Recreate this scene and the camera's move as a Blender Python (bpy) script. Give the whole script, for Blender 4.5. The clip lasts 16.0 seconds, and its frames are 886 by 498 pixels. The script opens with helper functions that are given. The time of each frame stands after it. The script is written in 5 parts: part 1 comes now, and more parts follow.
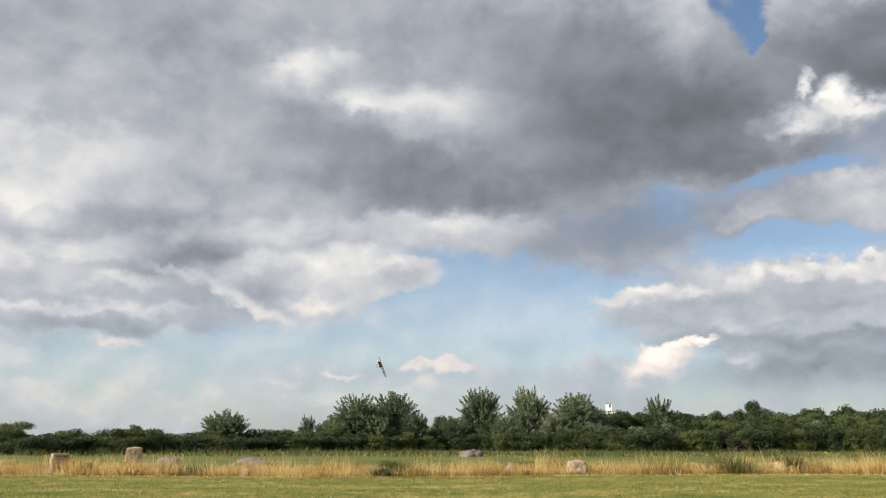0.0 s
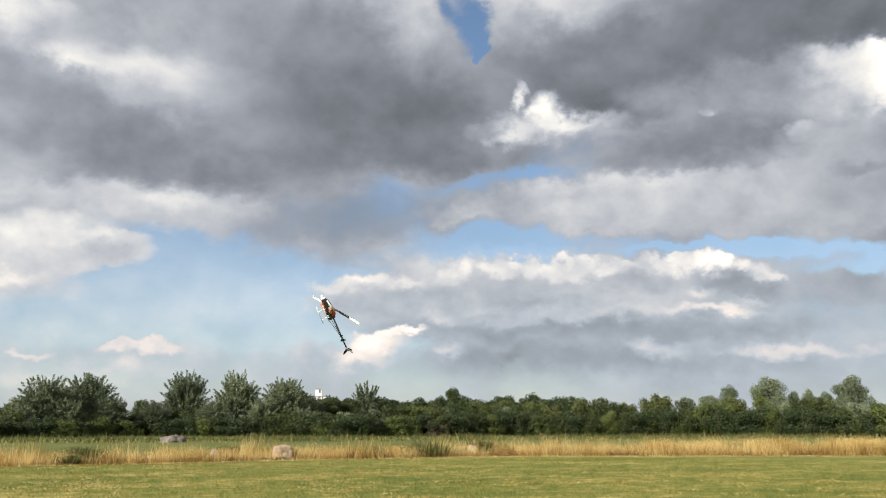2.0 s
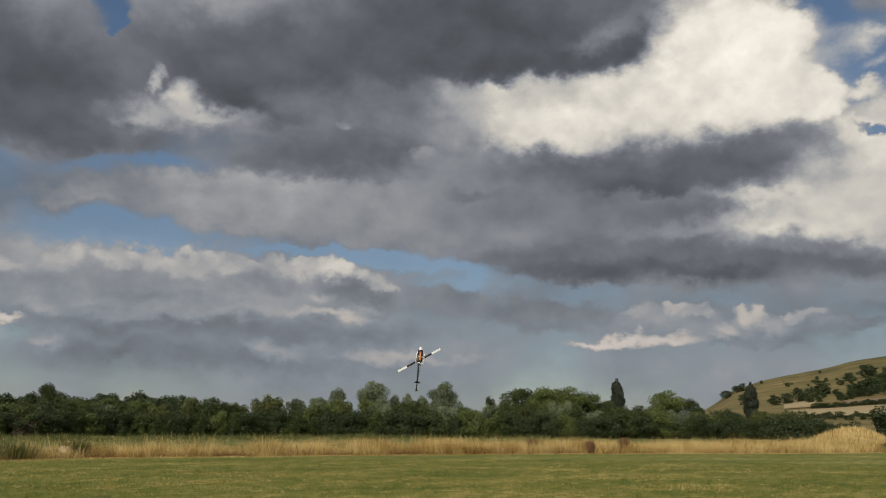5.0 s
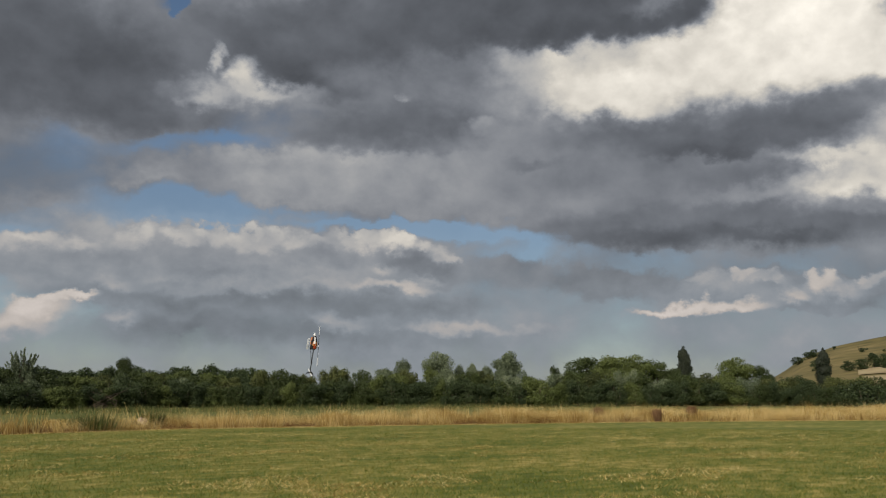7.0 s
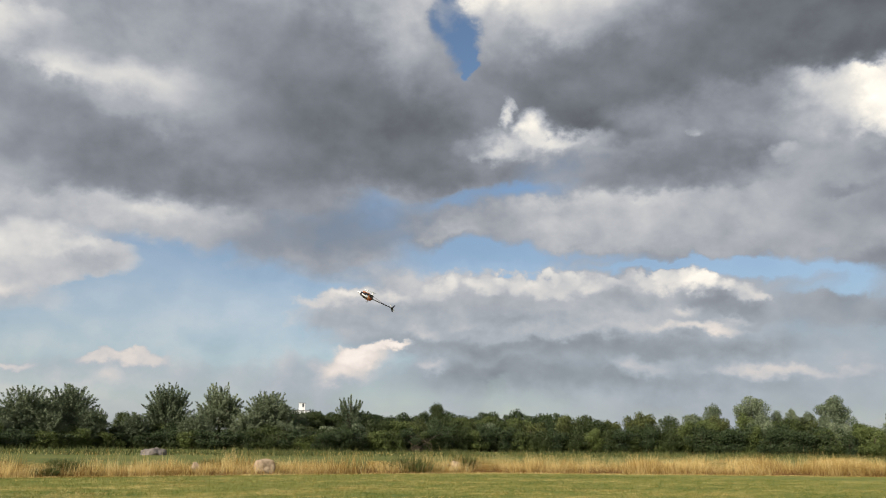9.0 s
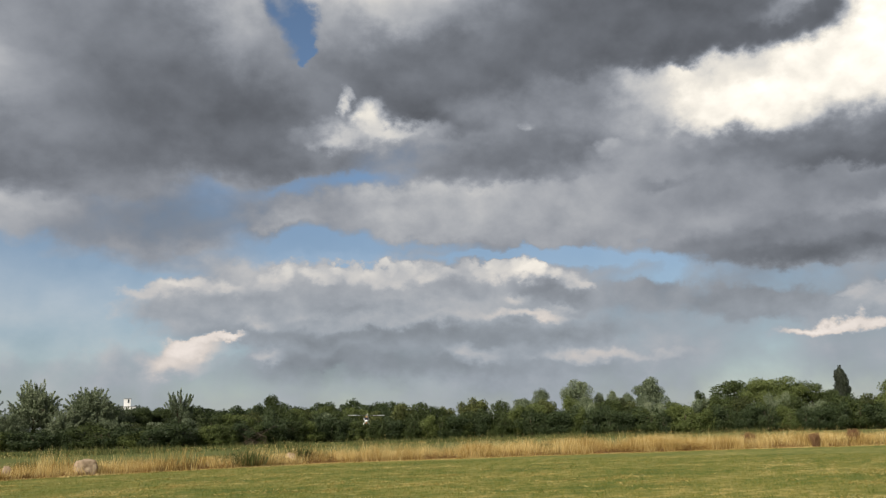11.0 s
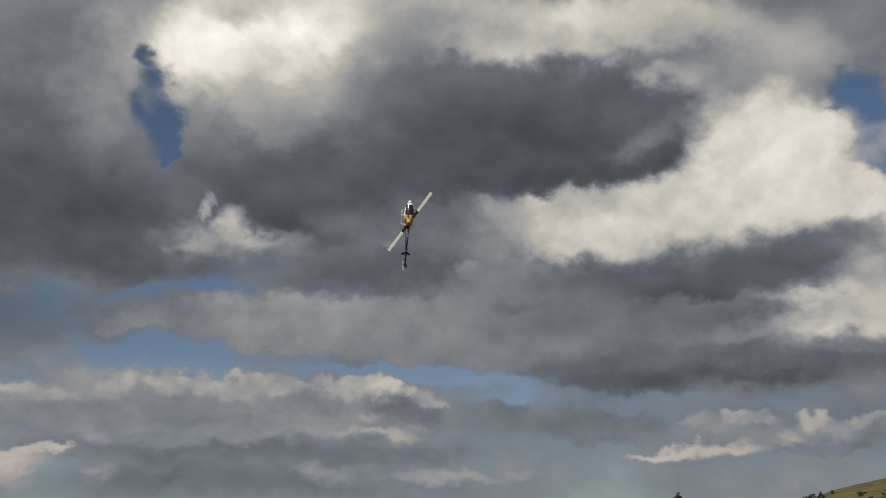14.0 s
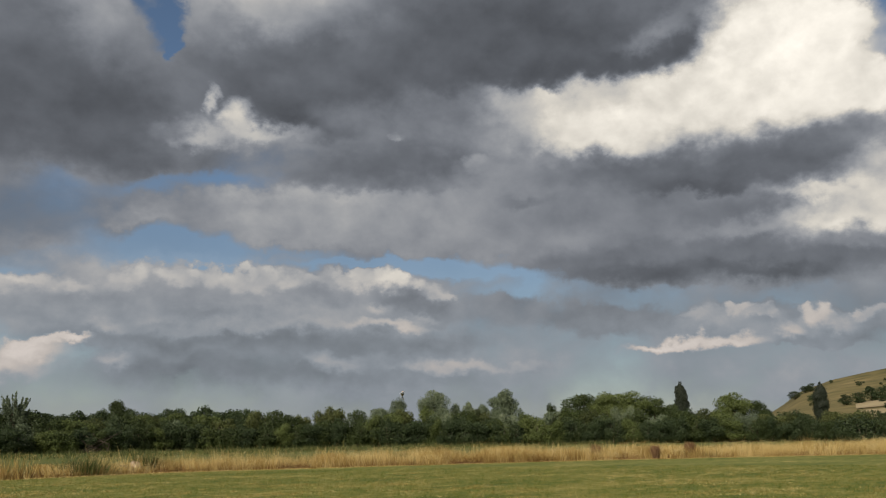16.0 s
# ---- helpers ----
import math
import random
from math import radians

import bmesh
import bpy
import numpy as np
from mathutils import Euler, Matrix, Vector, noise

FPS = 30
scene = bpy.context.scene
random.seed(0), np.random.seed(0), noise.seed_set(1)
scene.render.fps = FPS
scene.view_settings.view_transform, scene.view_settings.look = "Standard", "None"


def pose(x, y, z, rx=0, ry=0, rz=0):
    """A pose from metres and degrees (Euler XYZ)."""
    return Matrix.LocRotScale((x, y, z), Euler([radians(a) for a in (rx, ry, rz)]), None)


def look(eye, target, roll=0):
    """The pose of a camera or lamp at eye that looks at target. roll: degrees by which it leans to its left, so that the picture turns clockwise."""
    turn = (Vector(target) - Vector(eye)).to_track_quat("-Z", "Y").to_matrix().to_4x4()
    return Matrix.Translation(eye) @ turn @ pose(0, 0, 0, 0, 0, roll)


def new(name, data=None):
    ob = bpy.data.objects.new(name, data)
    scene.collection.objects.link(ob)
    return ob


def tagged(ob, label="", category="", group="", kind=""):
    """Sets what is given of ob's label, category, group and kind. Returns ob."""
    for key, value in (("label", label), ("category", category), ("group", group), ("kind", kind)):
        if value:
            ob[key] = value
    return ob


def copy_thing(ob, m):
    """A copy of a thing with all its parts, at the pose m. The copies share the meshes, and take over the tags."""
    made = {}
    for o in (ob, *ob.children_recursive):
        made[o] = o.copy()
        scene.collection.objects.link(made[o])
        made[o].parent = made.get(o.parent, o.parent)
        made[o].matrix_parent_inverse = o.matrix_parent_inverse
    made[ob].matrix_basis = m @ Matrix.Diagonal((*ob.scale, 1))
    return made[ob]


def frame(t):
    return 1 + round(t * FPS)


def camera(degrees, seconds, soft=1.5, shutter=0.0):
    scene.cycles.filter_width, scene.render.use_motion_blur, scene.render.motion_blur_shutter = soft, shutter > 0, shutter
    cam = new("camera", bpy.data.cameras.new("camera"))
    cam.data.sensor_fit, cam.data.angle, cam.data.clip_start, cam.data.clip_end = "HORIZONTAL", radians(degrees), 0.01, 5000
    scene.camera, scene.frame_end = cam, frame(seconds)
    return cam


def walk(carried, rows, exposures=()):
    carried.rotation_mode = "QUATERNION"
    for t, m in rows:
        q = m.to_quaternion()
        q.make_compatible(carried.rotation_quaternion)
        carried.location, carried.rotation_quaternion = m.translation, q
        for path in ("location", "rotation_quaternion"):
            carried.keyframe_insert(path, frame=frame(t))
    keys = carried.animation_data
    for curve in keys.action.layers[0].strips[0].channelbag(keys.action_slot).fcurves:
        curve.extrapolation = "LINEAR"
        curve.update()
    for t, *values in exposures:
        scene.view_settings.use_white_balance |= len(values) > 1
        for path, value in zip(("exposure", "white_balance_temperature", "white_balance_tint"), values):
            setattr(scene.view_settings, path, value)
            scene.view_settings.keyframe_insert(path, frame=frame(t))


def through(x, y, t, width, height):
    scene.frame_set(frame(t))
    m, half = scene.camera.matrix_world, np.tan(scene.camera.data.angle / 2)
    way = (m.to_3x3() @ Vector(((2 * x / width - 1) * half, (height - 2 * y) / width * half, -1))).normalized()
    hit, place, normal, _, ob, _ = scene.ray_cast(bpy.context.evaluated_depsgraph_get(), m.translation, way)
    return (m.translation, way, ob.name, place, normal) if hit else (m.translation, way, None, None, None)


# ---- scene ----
cam = camera(54.94, 16.0, soft=1.15)
CAMERA_ROWS = [
    (0, pose(0, 0, 1.6, 102.68, -0.09, -0.02)),
    (0.25, pose(0, 0, 1.6, 103.65, 0.08, 1.21)),
    (0.5, pose(0, 0, 1.6, 104.23, 0.18, 1.95)),
    (0.75, pose(0, 0, 1.6, 104.23, 0.06, 1.94)),
    (1, pose(0, 0, 1.6, 104.20, -0.13, 1.84)),
    (1.25, pose(0, 0, 1.6, 103.67, -0.28, 1.11)),
    (1.5, pose(0, 0, 1.6, 102.84, -0.37, -2.15)),
    (1.75, pose(0, 0, 1.6, 102.26, -0.30, -9.36)),
    (2, pose(0, 0, 1.6, 101.74, -0.04, -19.05)),
    (2.1, pose(0, 0, 1.6, 101.55, 0.14, -23.44)),
    (2.2, pose(0, 0, 1.6, 101.37, 0.35, -28.10)),
    (2.3, pose(0, 0, 1.6, 101.21, 0.58, -32.49)),
    (2.4, pose(0, 0, 1.6, 101.14, 0.82, -36.43)),
    (2.5, pose(0, 0, 1.6, 101.21, 0.84, -39.82)),
    (2.75, pose(0, 0, 1.6, 101.32, 1.35, -45.68)),
    (3, pose(0, 0, 1.6, 101.32, 1.93, -47.68)),
    (3.2, pose(0, 0, 1.6, 101.63, 1.72, -46.88)),
    (5.3, pose(0, 0, 1.6, 101.83, -0.40, -44.31)),
    (5.5, pose(0, 0, 1.6, 101.31, -0.18, -46.80)),
    (5.55, pose(0, 0, 1.6, 101.14, -0.13, -47.07)),
    (5.8, pose(0, 0, 1.6, 100.05, 0.10, -47.76)),
    (6, pose(0, 0, 1.6, 99.31, 0.18, -47.82)),
    (6.05, pose(0, 0, 1.6, 99.19, 0.18, -47.75)),
    (6.3, pose(0, 0, 1.6, 98.81, 0.14, -45.98)),
    (6.5, pose(0, 0, 1.6, 98.73, 0.11, -44.11)),
    (6.55, pose(0, 0, 1.6, 98.75, 0.11, -43.73)),
    (6.8, pose(0, 0, 1.6, 99.29, 0.11, -41.89)),
    (7, pose(0, 0, 1.6, 99.88, 0.10, -40.04)),
    (7.05, pose(0, 0, 1.6, 100.02, 0.10, -39.48)),
    (7.3, pose(0, 0, 1.6, 100.79, 0.02, -36.30)),
    (7.5, pose(0, 0, 1.6, 101.36, -0.10, -33.18)),
    (7.55, pose(0, 0, 1.6, 101.48, -0.14, -32.27)),
    (7.8, pose(0, 0, 1.6, 102.01, -0.44, -26.93)),
    (8, pose(0, 0, 1.6, 102.35, -0.65, -22.93)),
    (8.05, pose(0, 0, 1.6, 102.43, -0.69, -21.98)),
    (8.2, pose(0, 0, 1.6, 102.61, -0.78, -19.86)),
    (10.3, pose(0, 0, 1.6, 103.13, 0.82, -24.38)),
    (10.5, pose(0, 0, 1.6, 102.88, 1.11, -26.80)),
    (10.55, pose(0, 0, 1.6, 102.80, 1.17, -27.33)),
    (10.8, pose(0, 0, 1.6, 102.23, 1.37, -29.54)),
    (11, pose(0, 0, 1.6, 101.98, 1.43, -30.85)),
    (11.05, pose(0, 0, 1.6, 101.98, 1.43, -31.11)),
    (11.3, pose(0, 0, 1.6, 102.00, 1.33, -31.92)),
    (11.5, pose(0, 0, 1.6, 102.07, 1.22, -32.42)),
    (11.55, pose(0, 0, 1.6, 102.10, 1.19, -32.58)),
    (11.8, pose(0, 0, 1.6, 102.57, 1.02, -33.35)),
    (12, pose(0, 0, 1.6, 103.22, 0.89, -33.89)),
    (12.05, pose(0, 0, 1.6, 103.42, 0.86, -33.99)),
    (12.3, pose(0, 0, 1.6, 104.72, 0.74, -34.40)),
    (12.5, pose(0, 0, 1.6, 105.77, 0.70, -34.75)),
    (12.55, pose(0, 0, 1.6, 105.99, 0.70, -34.85)),
    (12.8, pose(0, 0, 1.6, 107.03, 0.70, -35.41)),
    (13, pose(0, 0, 1.6, 107.76, 0.71, -36.03)),
    (13.05, pose(0, 0, 1.6, 107.92, 0.72, -36.24)),
    (13.3, pose(0, 0, 1.6, 108.66, 0.74, -37.52)),
    (13.5, pose(0, 0, 1.6, 109.11, 0.77, -38.56)),
    (13.55, pose(0, 0, 1.6, 109.19, 0.79, -38.81)),
    (13.8, pose(0, 0, 1.6, 109.47, 0.89, -40.09)),
    (14, pose(0, 0, 1.6, 109.54, 0.98, -40.78)),
    (14.05, pose(0, 0, 1.6, 109.53, 1.00, -40.86)),
    (14.3, pose(0, 0, 1.6, 109.27, 1.12, -41.06)),
    (14.5, pose(0, 0, 1.6, 108.84, 1.17, -41.08)),
    (14.55, pose(0, 0, 1.6, 108.69, 1.16, -41.07)),
    (14.8, pose(0, 0, 1.6, 107.74, 1.16, -40.85)),
    (15, pose(0, 0, 1.6, 106.91, 1.13, -40.60)),
    (15.05, pose(0, 0, 1.6, 106.72, 1.12, -40.54)),
    (15.3, pose(0, 0, 1.6, 105.77, 1.01, -40.12)),
    (15.5, pose(0, 0, 1.6, 104.94, 0.93, -39.95)),
    (15.55, pose(0, 0, 1.6, 104.71, 0.91, -39.95)),
    (15.8, pose(0, 0, 1.6, 103.45, 0.85, -40.12)),
    (16, pose(0, 0, 1.6, 102.42, 0.81, -40.29)),
]
walk(cam, CAMERA_ROWS, exposures=[(0, 1.26), (0.5, 1.16), (1.0, 1.14), (1.4, 1.14), (1.7, 1.2), (2.0, 1.32), (2.3, 1.1), (2.6, 0.7), (3.0, 0.32), (5.5, 0.31), (6.5, 0.36),
                                  (7.5, 0.55), (8.2, 1.0), (10.3, 1.06), (11.0, 0.84), (11.5, 0.78), (12.0, 0.5), (12.5, 0.3), (13.0, 0.12), (14.5, 0.05), (15.2, 0.2), (16.0, 0.44)])

# ---- light: low afternoon sun from the left and behind, broken cloud ----
SUN_AZ, SUN_EL = -115.0, 30.0  # degrees clockwise from +y, above the horizon
sun = new("sun", bpy.data.lights.new("sun", "SUN"))
sun.data.energy, sun.data.angle, sun.data.color = 3.0, radians(0.6), (1.0, 0.94, 0.84)
sd = Vector((math.sin(radians(SUN_AZ)) * math.cos(radians(SUN_EL)), math.cos(radians(SUN_AZ)) * math.cos(radians(SUN_EL)), math.sin(radians(SUN_EL))))
sun.matrix_world = look(sd * 100, (0, 0, 0))

world = bpy.data.worlds.new("sky")
scene.world = world
world.use_nodes = True
wt = world.node_tree
wt.nodes.clear()


def wnode(kind, **inputs):
    n = wt.nodes.new(kind)
    for k, v in inputs.items():
        s = n.inputs[int(k[1:])] if k[0] == "i" and k[1:].isdigit() else n.inputs[k]
        if isinstance(v, bpy.types.NodeSocket):
            wt.links.new(v, s)
        else:
            s.default_value = v
    return n


def wmath(op, a, b=0.0, c=0.0, clamp=False):
    n = wnode("ShaderNodeMath", i0=a, i1=b, i2=c)
    n.operation, n.use_clamp = op, clamp
    return n.outputs[0]


def wrange(v, a, b, c=0.0, d=1.0, smooth=True):
    n = wnode("ShaderNodeMapRange", i0=v, i1=a, i2=b, i3=c, i4=d)
    n.interpolation_type = "SMOOTHSTEP" if smooth else "LINEAR"
    return n.outputs[0]


def wnoise(vec, scale, detail, rough=0.55, distort=0.0):
    n = wnode("ShaderNodeTexNoise", Vector=vec, Scale=scale, Detail=detail, Roughness=rough, Distortion=distort)
    return n


def wmix(fac, a, b):
    n = wt.nodes.new("ShaderNodeMix")
    n.data_type = "RGBA"
    for s, v in ((n.inputs[0], fac), (n.inputs[6], a), (n.inputs[7], b)):
        if isinstance(v, bpy.types.NodeSocket):
            wt.links.new(v, s)
        else:
            s.default_value = v
    return n.outputs[2]


way = wnode("ShaderNodeTexCoord").outputs["Generated"]
sep = wnode("ShaderNodeSeparateXYZ", i0=way)
wx, wy, wz = sep.outputs
AZ = wmath("DEGREES", wmath("ARCTAN2", wx, wy))
EL = wmath("DEGREES", wmath("ARCSINE", wz))
# a flat cloud deck seen in perspective: noise stretches out towards the horizon
flat = wnode("ShaderNodeCombineXYZ", i0=wx, i1=wy, i2=wmath("MULTIPLY", wz, 1.3)).outputs[0]
big = wnoise(flat, 7.0, 3.0, 0.5)
fine = wnoise(flat, 25.0, 6.0, 0.57)
puff = wnoise(flat, 9.0, 5.0, 0.5, 0.2)
sunward = wnode("ShaderNodeVectorMath", i0=flat, i1=(-0.012, -0.006, 0.028))
sunward.operation = "ADD"
puff2 = wnoise(sunward.outputs[0], 9.0, 5.0, 0.5, 0.2)
lift = wrange(EL, 0.0, 20.0, 0.7, 1.0, False)


def warp(n, amount):
    v = wnode("ShaderNodeVectorMath", i0=n.outputs["Color"], i1=(0.5, 0.5, 0.5))
    v.operation = "SUBTRACT"
    s = wnode("ShaderNodeVectorMath", i0=v.outputs[0])
    s.operation = "SCALE"
    wt.links.new(wmath("MULTIPLY", lift, amount), s.inputs["Scale"])
    return s.outputs[0]


def vadd(a, b):
    v = wnode("ShaderNodeVectorMath", i0=a, i1=b)
    v.operation = "ADD"
    return v.outputs[0]


plan = vadd(vadd(wnode("ShaderNodeCombineXYZ", i0=AZ, i1=EL, i2=0.0).outputs[0], warp(big, 1.6)), warp(fine, 3.2))
# red: how much cloud, green: how bright it is
deck = wmix(wrange(EL, 1.0, 7.0), (0.62, 0.2, 0, 1), (0.7, 0.2, 0, 1))


def cloud(az, el, wide, high, tilt, cover, bright, soft):
    """One cloud body or gap, by azimuth and elevation in degrees."""
    global deck
    here = wnode("ShaderNodeVectorMath", i0=deck, i1=(0, 0, 1), i2=plan)
    here.operation = "MULTIPLY_ADD"
    m = wnode("ShaderNodeMapping", Vector=here.outputs[0], Location=(az, el, 0), Rotation=(0, 0, radians(tilt)), Scale=(wide, high, 1000))
    m.vector_type = "TEXTURE"
    d = wnode("ShaderNodeVectorMath", i0=m.outputs[0])
    d.operation = "LENGTH"
    deck = wmix(wrange(d.outputs["Value"], 1.0 + 0.85 * soft, 1.0 - 1.0 * soft), deck, (cover, bright, 0, 1))


cloud(61.7, 7.8, 18.8, 2.21, -4, 0.6, 0.156, 1)
cloud(28.4, 4.4, 11.1, 1.06, -1, 0.75, 0.145, 1)
cloud(-9.1, 24.4, 45.9, 10.80, 4, 1, 0.198, 0.4)
cloud(-26.2, 11.1, 16.4, 5.14, 5, 1, 0.235, 0.7)
cloud(-27.8, 17.5, 6.0, 2.86, 9, 1, 0.311, 1)
cloud(-22.1, 16.7, 3.8, 2.11, 6, 1, 0.311, 1)
cloud(-26.6, 15.2, 4.8, 1.36, 7, 1, 0.355, 1)
cloud(-29.4, 23.4, 4.1, 2.26, 12, 1, 0.217, 1)
cloud(-26.9, 21.2, 5.6, 1.33, 10, 1, 0.195, 1)
cloud(-22.7, 20.0, 5.8, 1.12, -2, 1, 0.201, 1)
cloud(-18.1, 25.7, 10.1, 2.41, 7, 1, 0.185, 1)
cloud(-2.7, 27.5, 14.1, 2.48, 1, 1, 0.180, 1)
cloud(8.0, 27.4, 9.8, 2.11, -3, 1, 0.185, 1)
cloud(-8.7, 24.1, 3.4, 1.81, 3, 1, 0.285, 1)
cloud(-10.3, 24.5, 1.6, 0.65, 4, 1, 0.326, 1)
cloud(-7.5, 25.0, 1.2, 0.58, 3, 1, 0.319, 1)
cloud(14.6, 23.7, 11.6, 2.65, -16, 1, 0.138, 1)
cloud(18.5, 25.3, 5.6, 1.89, -7, 1, 0.165, 1)
cloud(7.9, 23.4, 4.0, 1.45, -3, 1, 0.138, 1)
cloud(22.5, 21.1, 3.2, 1.53, -27, 1, 0.144, 1)
cloud(19.1, 18.6, 5.8, 1.77, -21, 1, 0.151, 1)
cloud(15.6, 21.1, 4.1, 1.44, -5, 1, 0.133, 1)
cloud(-8.9, 20.4, 3.5, 2.24, -16, 1, 0.156, 1)
cloud(-2.6, 18.6, 9.5, 2.26, -10, 1, 0.133, 1)
cloud(-4.1, 16.8, 5.9, 1.32, -13, 1, 0.125, 1)
cloud(1.8, 16.3, 6.7, 1.59, -5, 1, 0.104, 1)
cloud(5.8, 17.2, 4.3, 1.50, 3, 1, 0.119, 1)
cloud(-5.3, 14.9, 1.6, 0.68, 1, 1, 0.142, 1)
cloud(-5.4, 22.2, 2.4, 0.59, -12, 1, 0.326, 1)
cloud(-1.0, 22.3, 5.3, 0.96, -4, 1, 0.305, 1)
cloud(1.8, 21.2, 4.0, 0.97, -10, 1, 0.253, 1)
cloud(-1.0, 20.6, 3.2, 0.67, -9, 1, 0.206, 1)
cloud(10.9, 19.9, 4.3, 1.25, -18, 1, 0.201, 1)
cloud(10.4, 16.6, 3.8, 0.97, -3, 1, 0.185, 1)
cloud(13.0, 14.6, 2.2, 0.81, -3, 1, 0.165, 1)
cloud(-16.7, 16.6, 7.7, 1.82, 5, 1, 0.206, 1)
cloud(-18.3, 12.6, 4.4, 1.63, 4, 1, 0.127, 1)
cloud(-21.1, 13.3, 3.8, 1.35, 5, 1, 0.144, 1)
cloud(-18.5, 11.3, 4.2, 0.72, 9, 1, 0.131, 1)
cloud(-25.1, 13.1, 3.2, 1.04, 6, 1, 0.212, 1)
cloud(-25.8, 13.4, 1.3, 0.69, 6, 1, 0.272, 1)
cloud(8.2, 8.1, 12.4, 2.69, -1, 0, 0.300, 0.9)
cloud(-8.4, 6.2, 11.9, 1.34, 1, 0.15, 0.300, 1.1)
cloud(18.3, 12.5, 9.2, 1.66, -8, 0.05, 0.300, 0.9)
cloud(15.3, 16.5, 3.3, 1.24, -4, 0.15, 0.300, 1)
cloud(24.2, 16.9, 4.3, 1.25, -7, 0.3, 0.300, 1.1)
cloud(23.7, 15.2, 4.0, 0.56, -6, 0.2, 0.300, 1)
cloud(1.4, 10.8, 5.8, 1.90, -0, 0.05, 0.300, 1)
cloud(-19.3, 3.1, 25.4, 2.10, 1, 0.6, 0.265, 0.9)
cloud(-25.5, 4.6, 9.2, 1.69, 2, 0.5, 0.272, 1)
cloud(25.9, 14.6, 2.9, 0.48, -3, 0.6, 0.305, 1)
cloud(20.5, 13.9, 3.8, 0.54, -3, 0.6, 0.291, 1)
cloud(17.7, 13.6, 3.6, 0.44, -4, 0.5, 0.272, 1.1)
cloud(-8.7, 13.7, 9.9, 0.90, 5, 1, 0.265, 0.8)
cloud(7.6, 13.1, 9.2, 1.13, -5, 0.9, 0.285, 0.6)
cloud(3.4, 14.1, 3.5, 0.45, -1, 1, 0.326, 1)
cloud(11.4, 12.1, 4.1, 0.60, -2, 1, 0.291, 0.8)
cloud(6.1, 14.4, 2.7, 0.45, -1, 1, 0.241, 1)
cloud(-6.3, 11.1, 5.4, 1.28, -4, 1, 0.285, 0.7)
cloud(-3.6, 10.6, 3.1, 0.98, 1, 1, 0.253, 0.8)
cloud(-8.5, 9.0, 2.2, 0.52, 1, 1, 0.305, 0.8)
cloud(-9.8, 11.8, 3.8, 0.60, 5, 1, 0.326, 1)
cloud(-3.6, 11.5, 2.3, 0.38, 1, 1, 0.322, 1)
cloud(-6.7, 9.8, 2.3, 0.38, 1, 1, 0.253, 1)
cloud(-15.2, 9.0, 3.6, 0.95, -8, 1, 0.185, 1)
cloud(-16.3, 10.0, 2.9, 0.33, -17, 1, 0.265, 1)
cloud(-13.0, 8.6, 2.2, 0.33, -18, 1, 0.312, 0.8)
cloud(-26.2, 11.4, 5.4, 0.75, 6, 1, 0.305, 1)
cloud(-21.1, 9.8, 2.2, 0.39, -7, 1, 0.287, 1)
cloud(-25.1, 10.3, 3.5, 0.48, 5, 1, 0.229, 1)
cloud(-26.2, 8.1, 3.4, 0.34, 1, 1, 0.299, 1)
cloud(-21.0, 8.0, 3.7, 0.25, 3, 1, 0.287, 1)
cloud(-25.0, 8.8, 5.4, 0.41, 4, 1, 0.212, 1)
cloud(-23.5, 7.0, 8.0, 0.52, 2, 1, 0.190, 0.8)
cloud(-25.7, 6.0, 3.4, 0.34, 3, 0.6, 0.241, 1)
cloud(-21.0, 6.1, 1.5, 0.28, 2, 0.9, 0.318, 0.8)
cloud(-6.7, 4.3, 1.3, 0.26, 1, 0.95, 0.330, 0.7)
cloud(-10.3, 3.7, 0.9, 0.22, 1, 0.9, 0.287, 0.8)
cloud(-2.0, 3.5, 3.4, 0.52, 0, 0.7, 0.293, 1)
cloud(-25.7, 3.2, 2.1, 0.33, 2, 0.6, 0.299, 1)
cloud(-0.3, 4.9, 2.4, 0.41, 2, 1, 0.318, 0.6)
cloud(-1.8, 4.9, 0.8, 0.41, 0, 1, 0.330, 0.5)
cloud(-0.1, 5.2, 0.7, 0.41, 0, 1, 0.337, 0.5)
cloud(1.4, 4.9, 0.7, 0.34, -0, 1, 0.324, 0.5)
cloud(-5.4, 2.7, 3.3, 0.37, 0, 0.6, 0.305, 1.1)
cloud(39.6, 27.1, 38.0, 12.30, -1, 1, 0.168, 0.35)
cloud(14.3, 13.7, 10.8, 2.77, 5, 0.6, 0.119, 0.8)
cloud(11.1, 31.2, 9.6, 2.95, 12, 1, 0.192, 1)
cloud(10.5, 28.7, 5.1, 1.01, -7, 1, 0.229, 1)
cloud(14.0, 24.1, 8.0, 3.86, -26, 1, 0.113, 1)
cloud(10.6, 21.2, 5.9, 3.06, 9, 1, 0.085, 1)
cloud(19.4, 20.9, 5.5, 1.99, -19, 1, 0.075, 1)
cloud(18.2, 18.3, 6.8, 1.61, -15, 1, 0.087, 1)
cloud(11.8, 17.9, 3.9, 1.71, 8, 1, 0.096, 1)
cloud(16.3, 28.4, 2.2, 3.80, 28, 1, 0.206, 1)
cloud(14.6, 32.6, 3.0, 1.33, 11, 1, 0.159, 1)
cloud(27.6, 32.2, 8.5, 4.61, 4, 1, 0.634, 0.9)
cloud(23.8, 33.1, 2.9, 2.09, 6, 1, 0.815, 1)
cloud(31.9, 33.4, 3.5, 2.48, 3, 1, 0.815, 1)
cloud(29.4, 29.8, 6.7, 1.99, 3, 1, 0.408, 1)
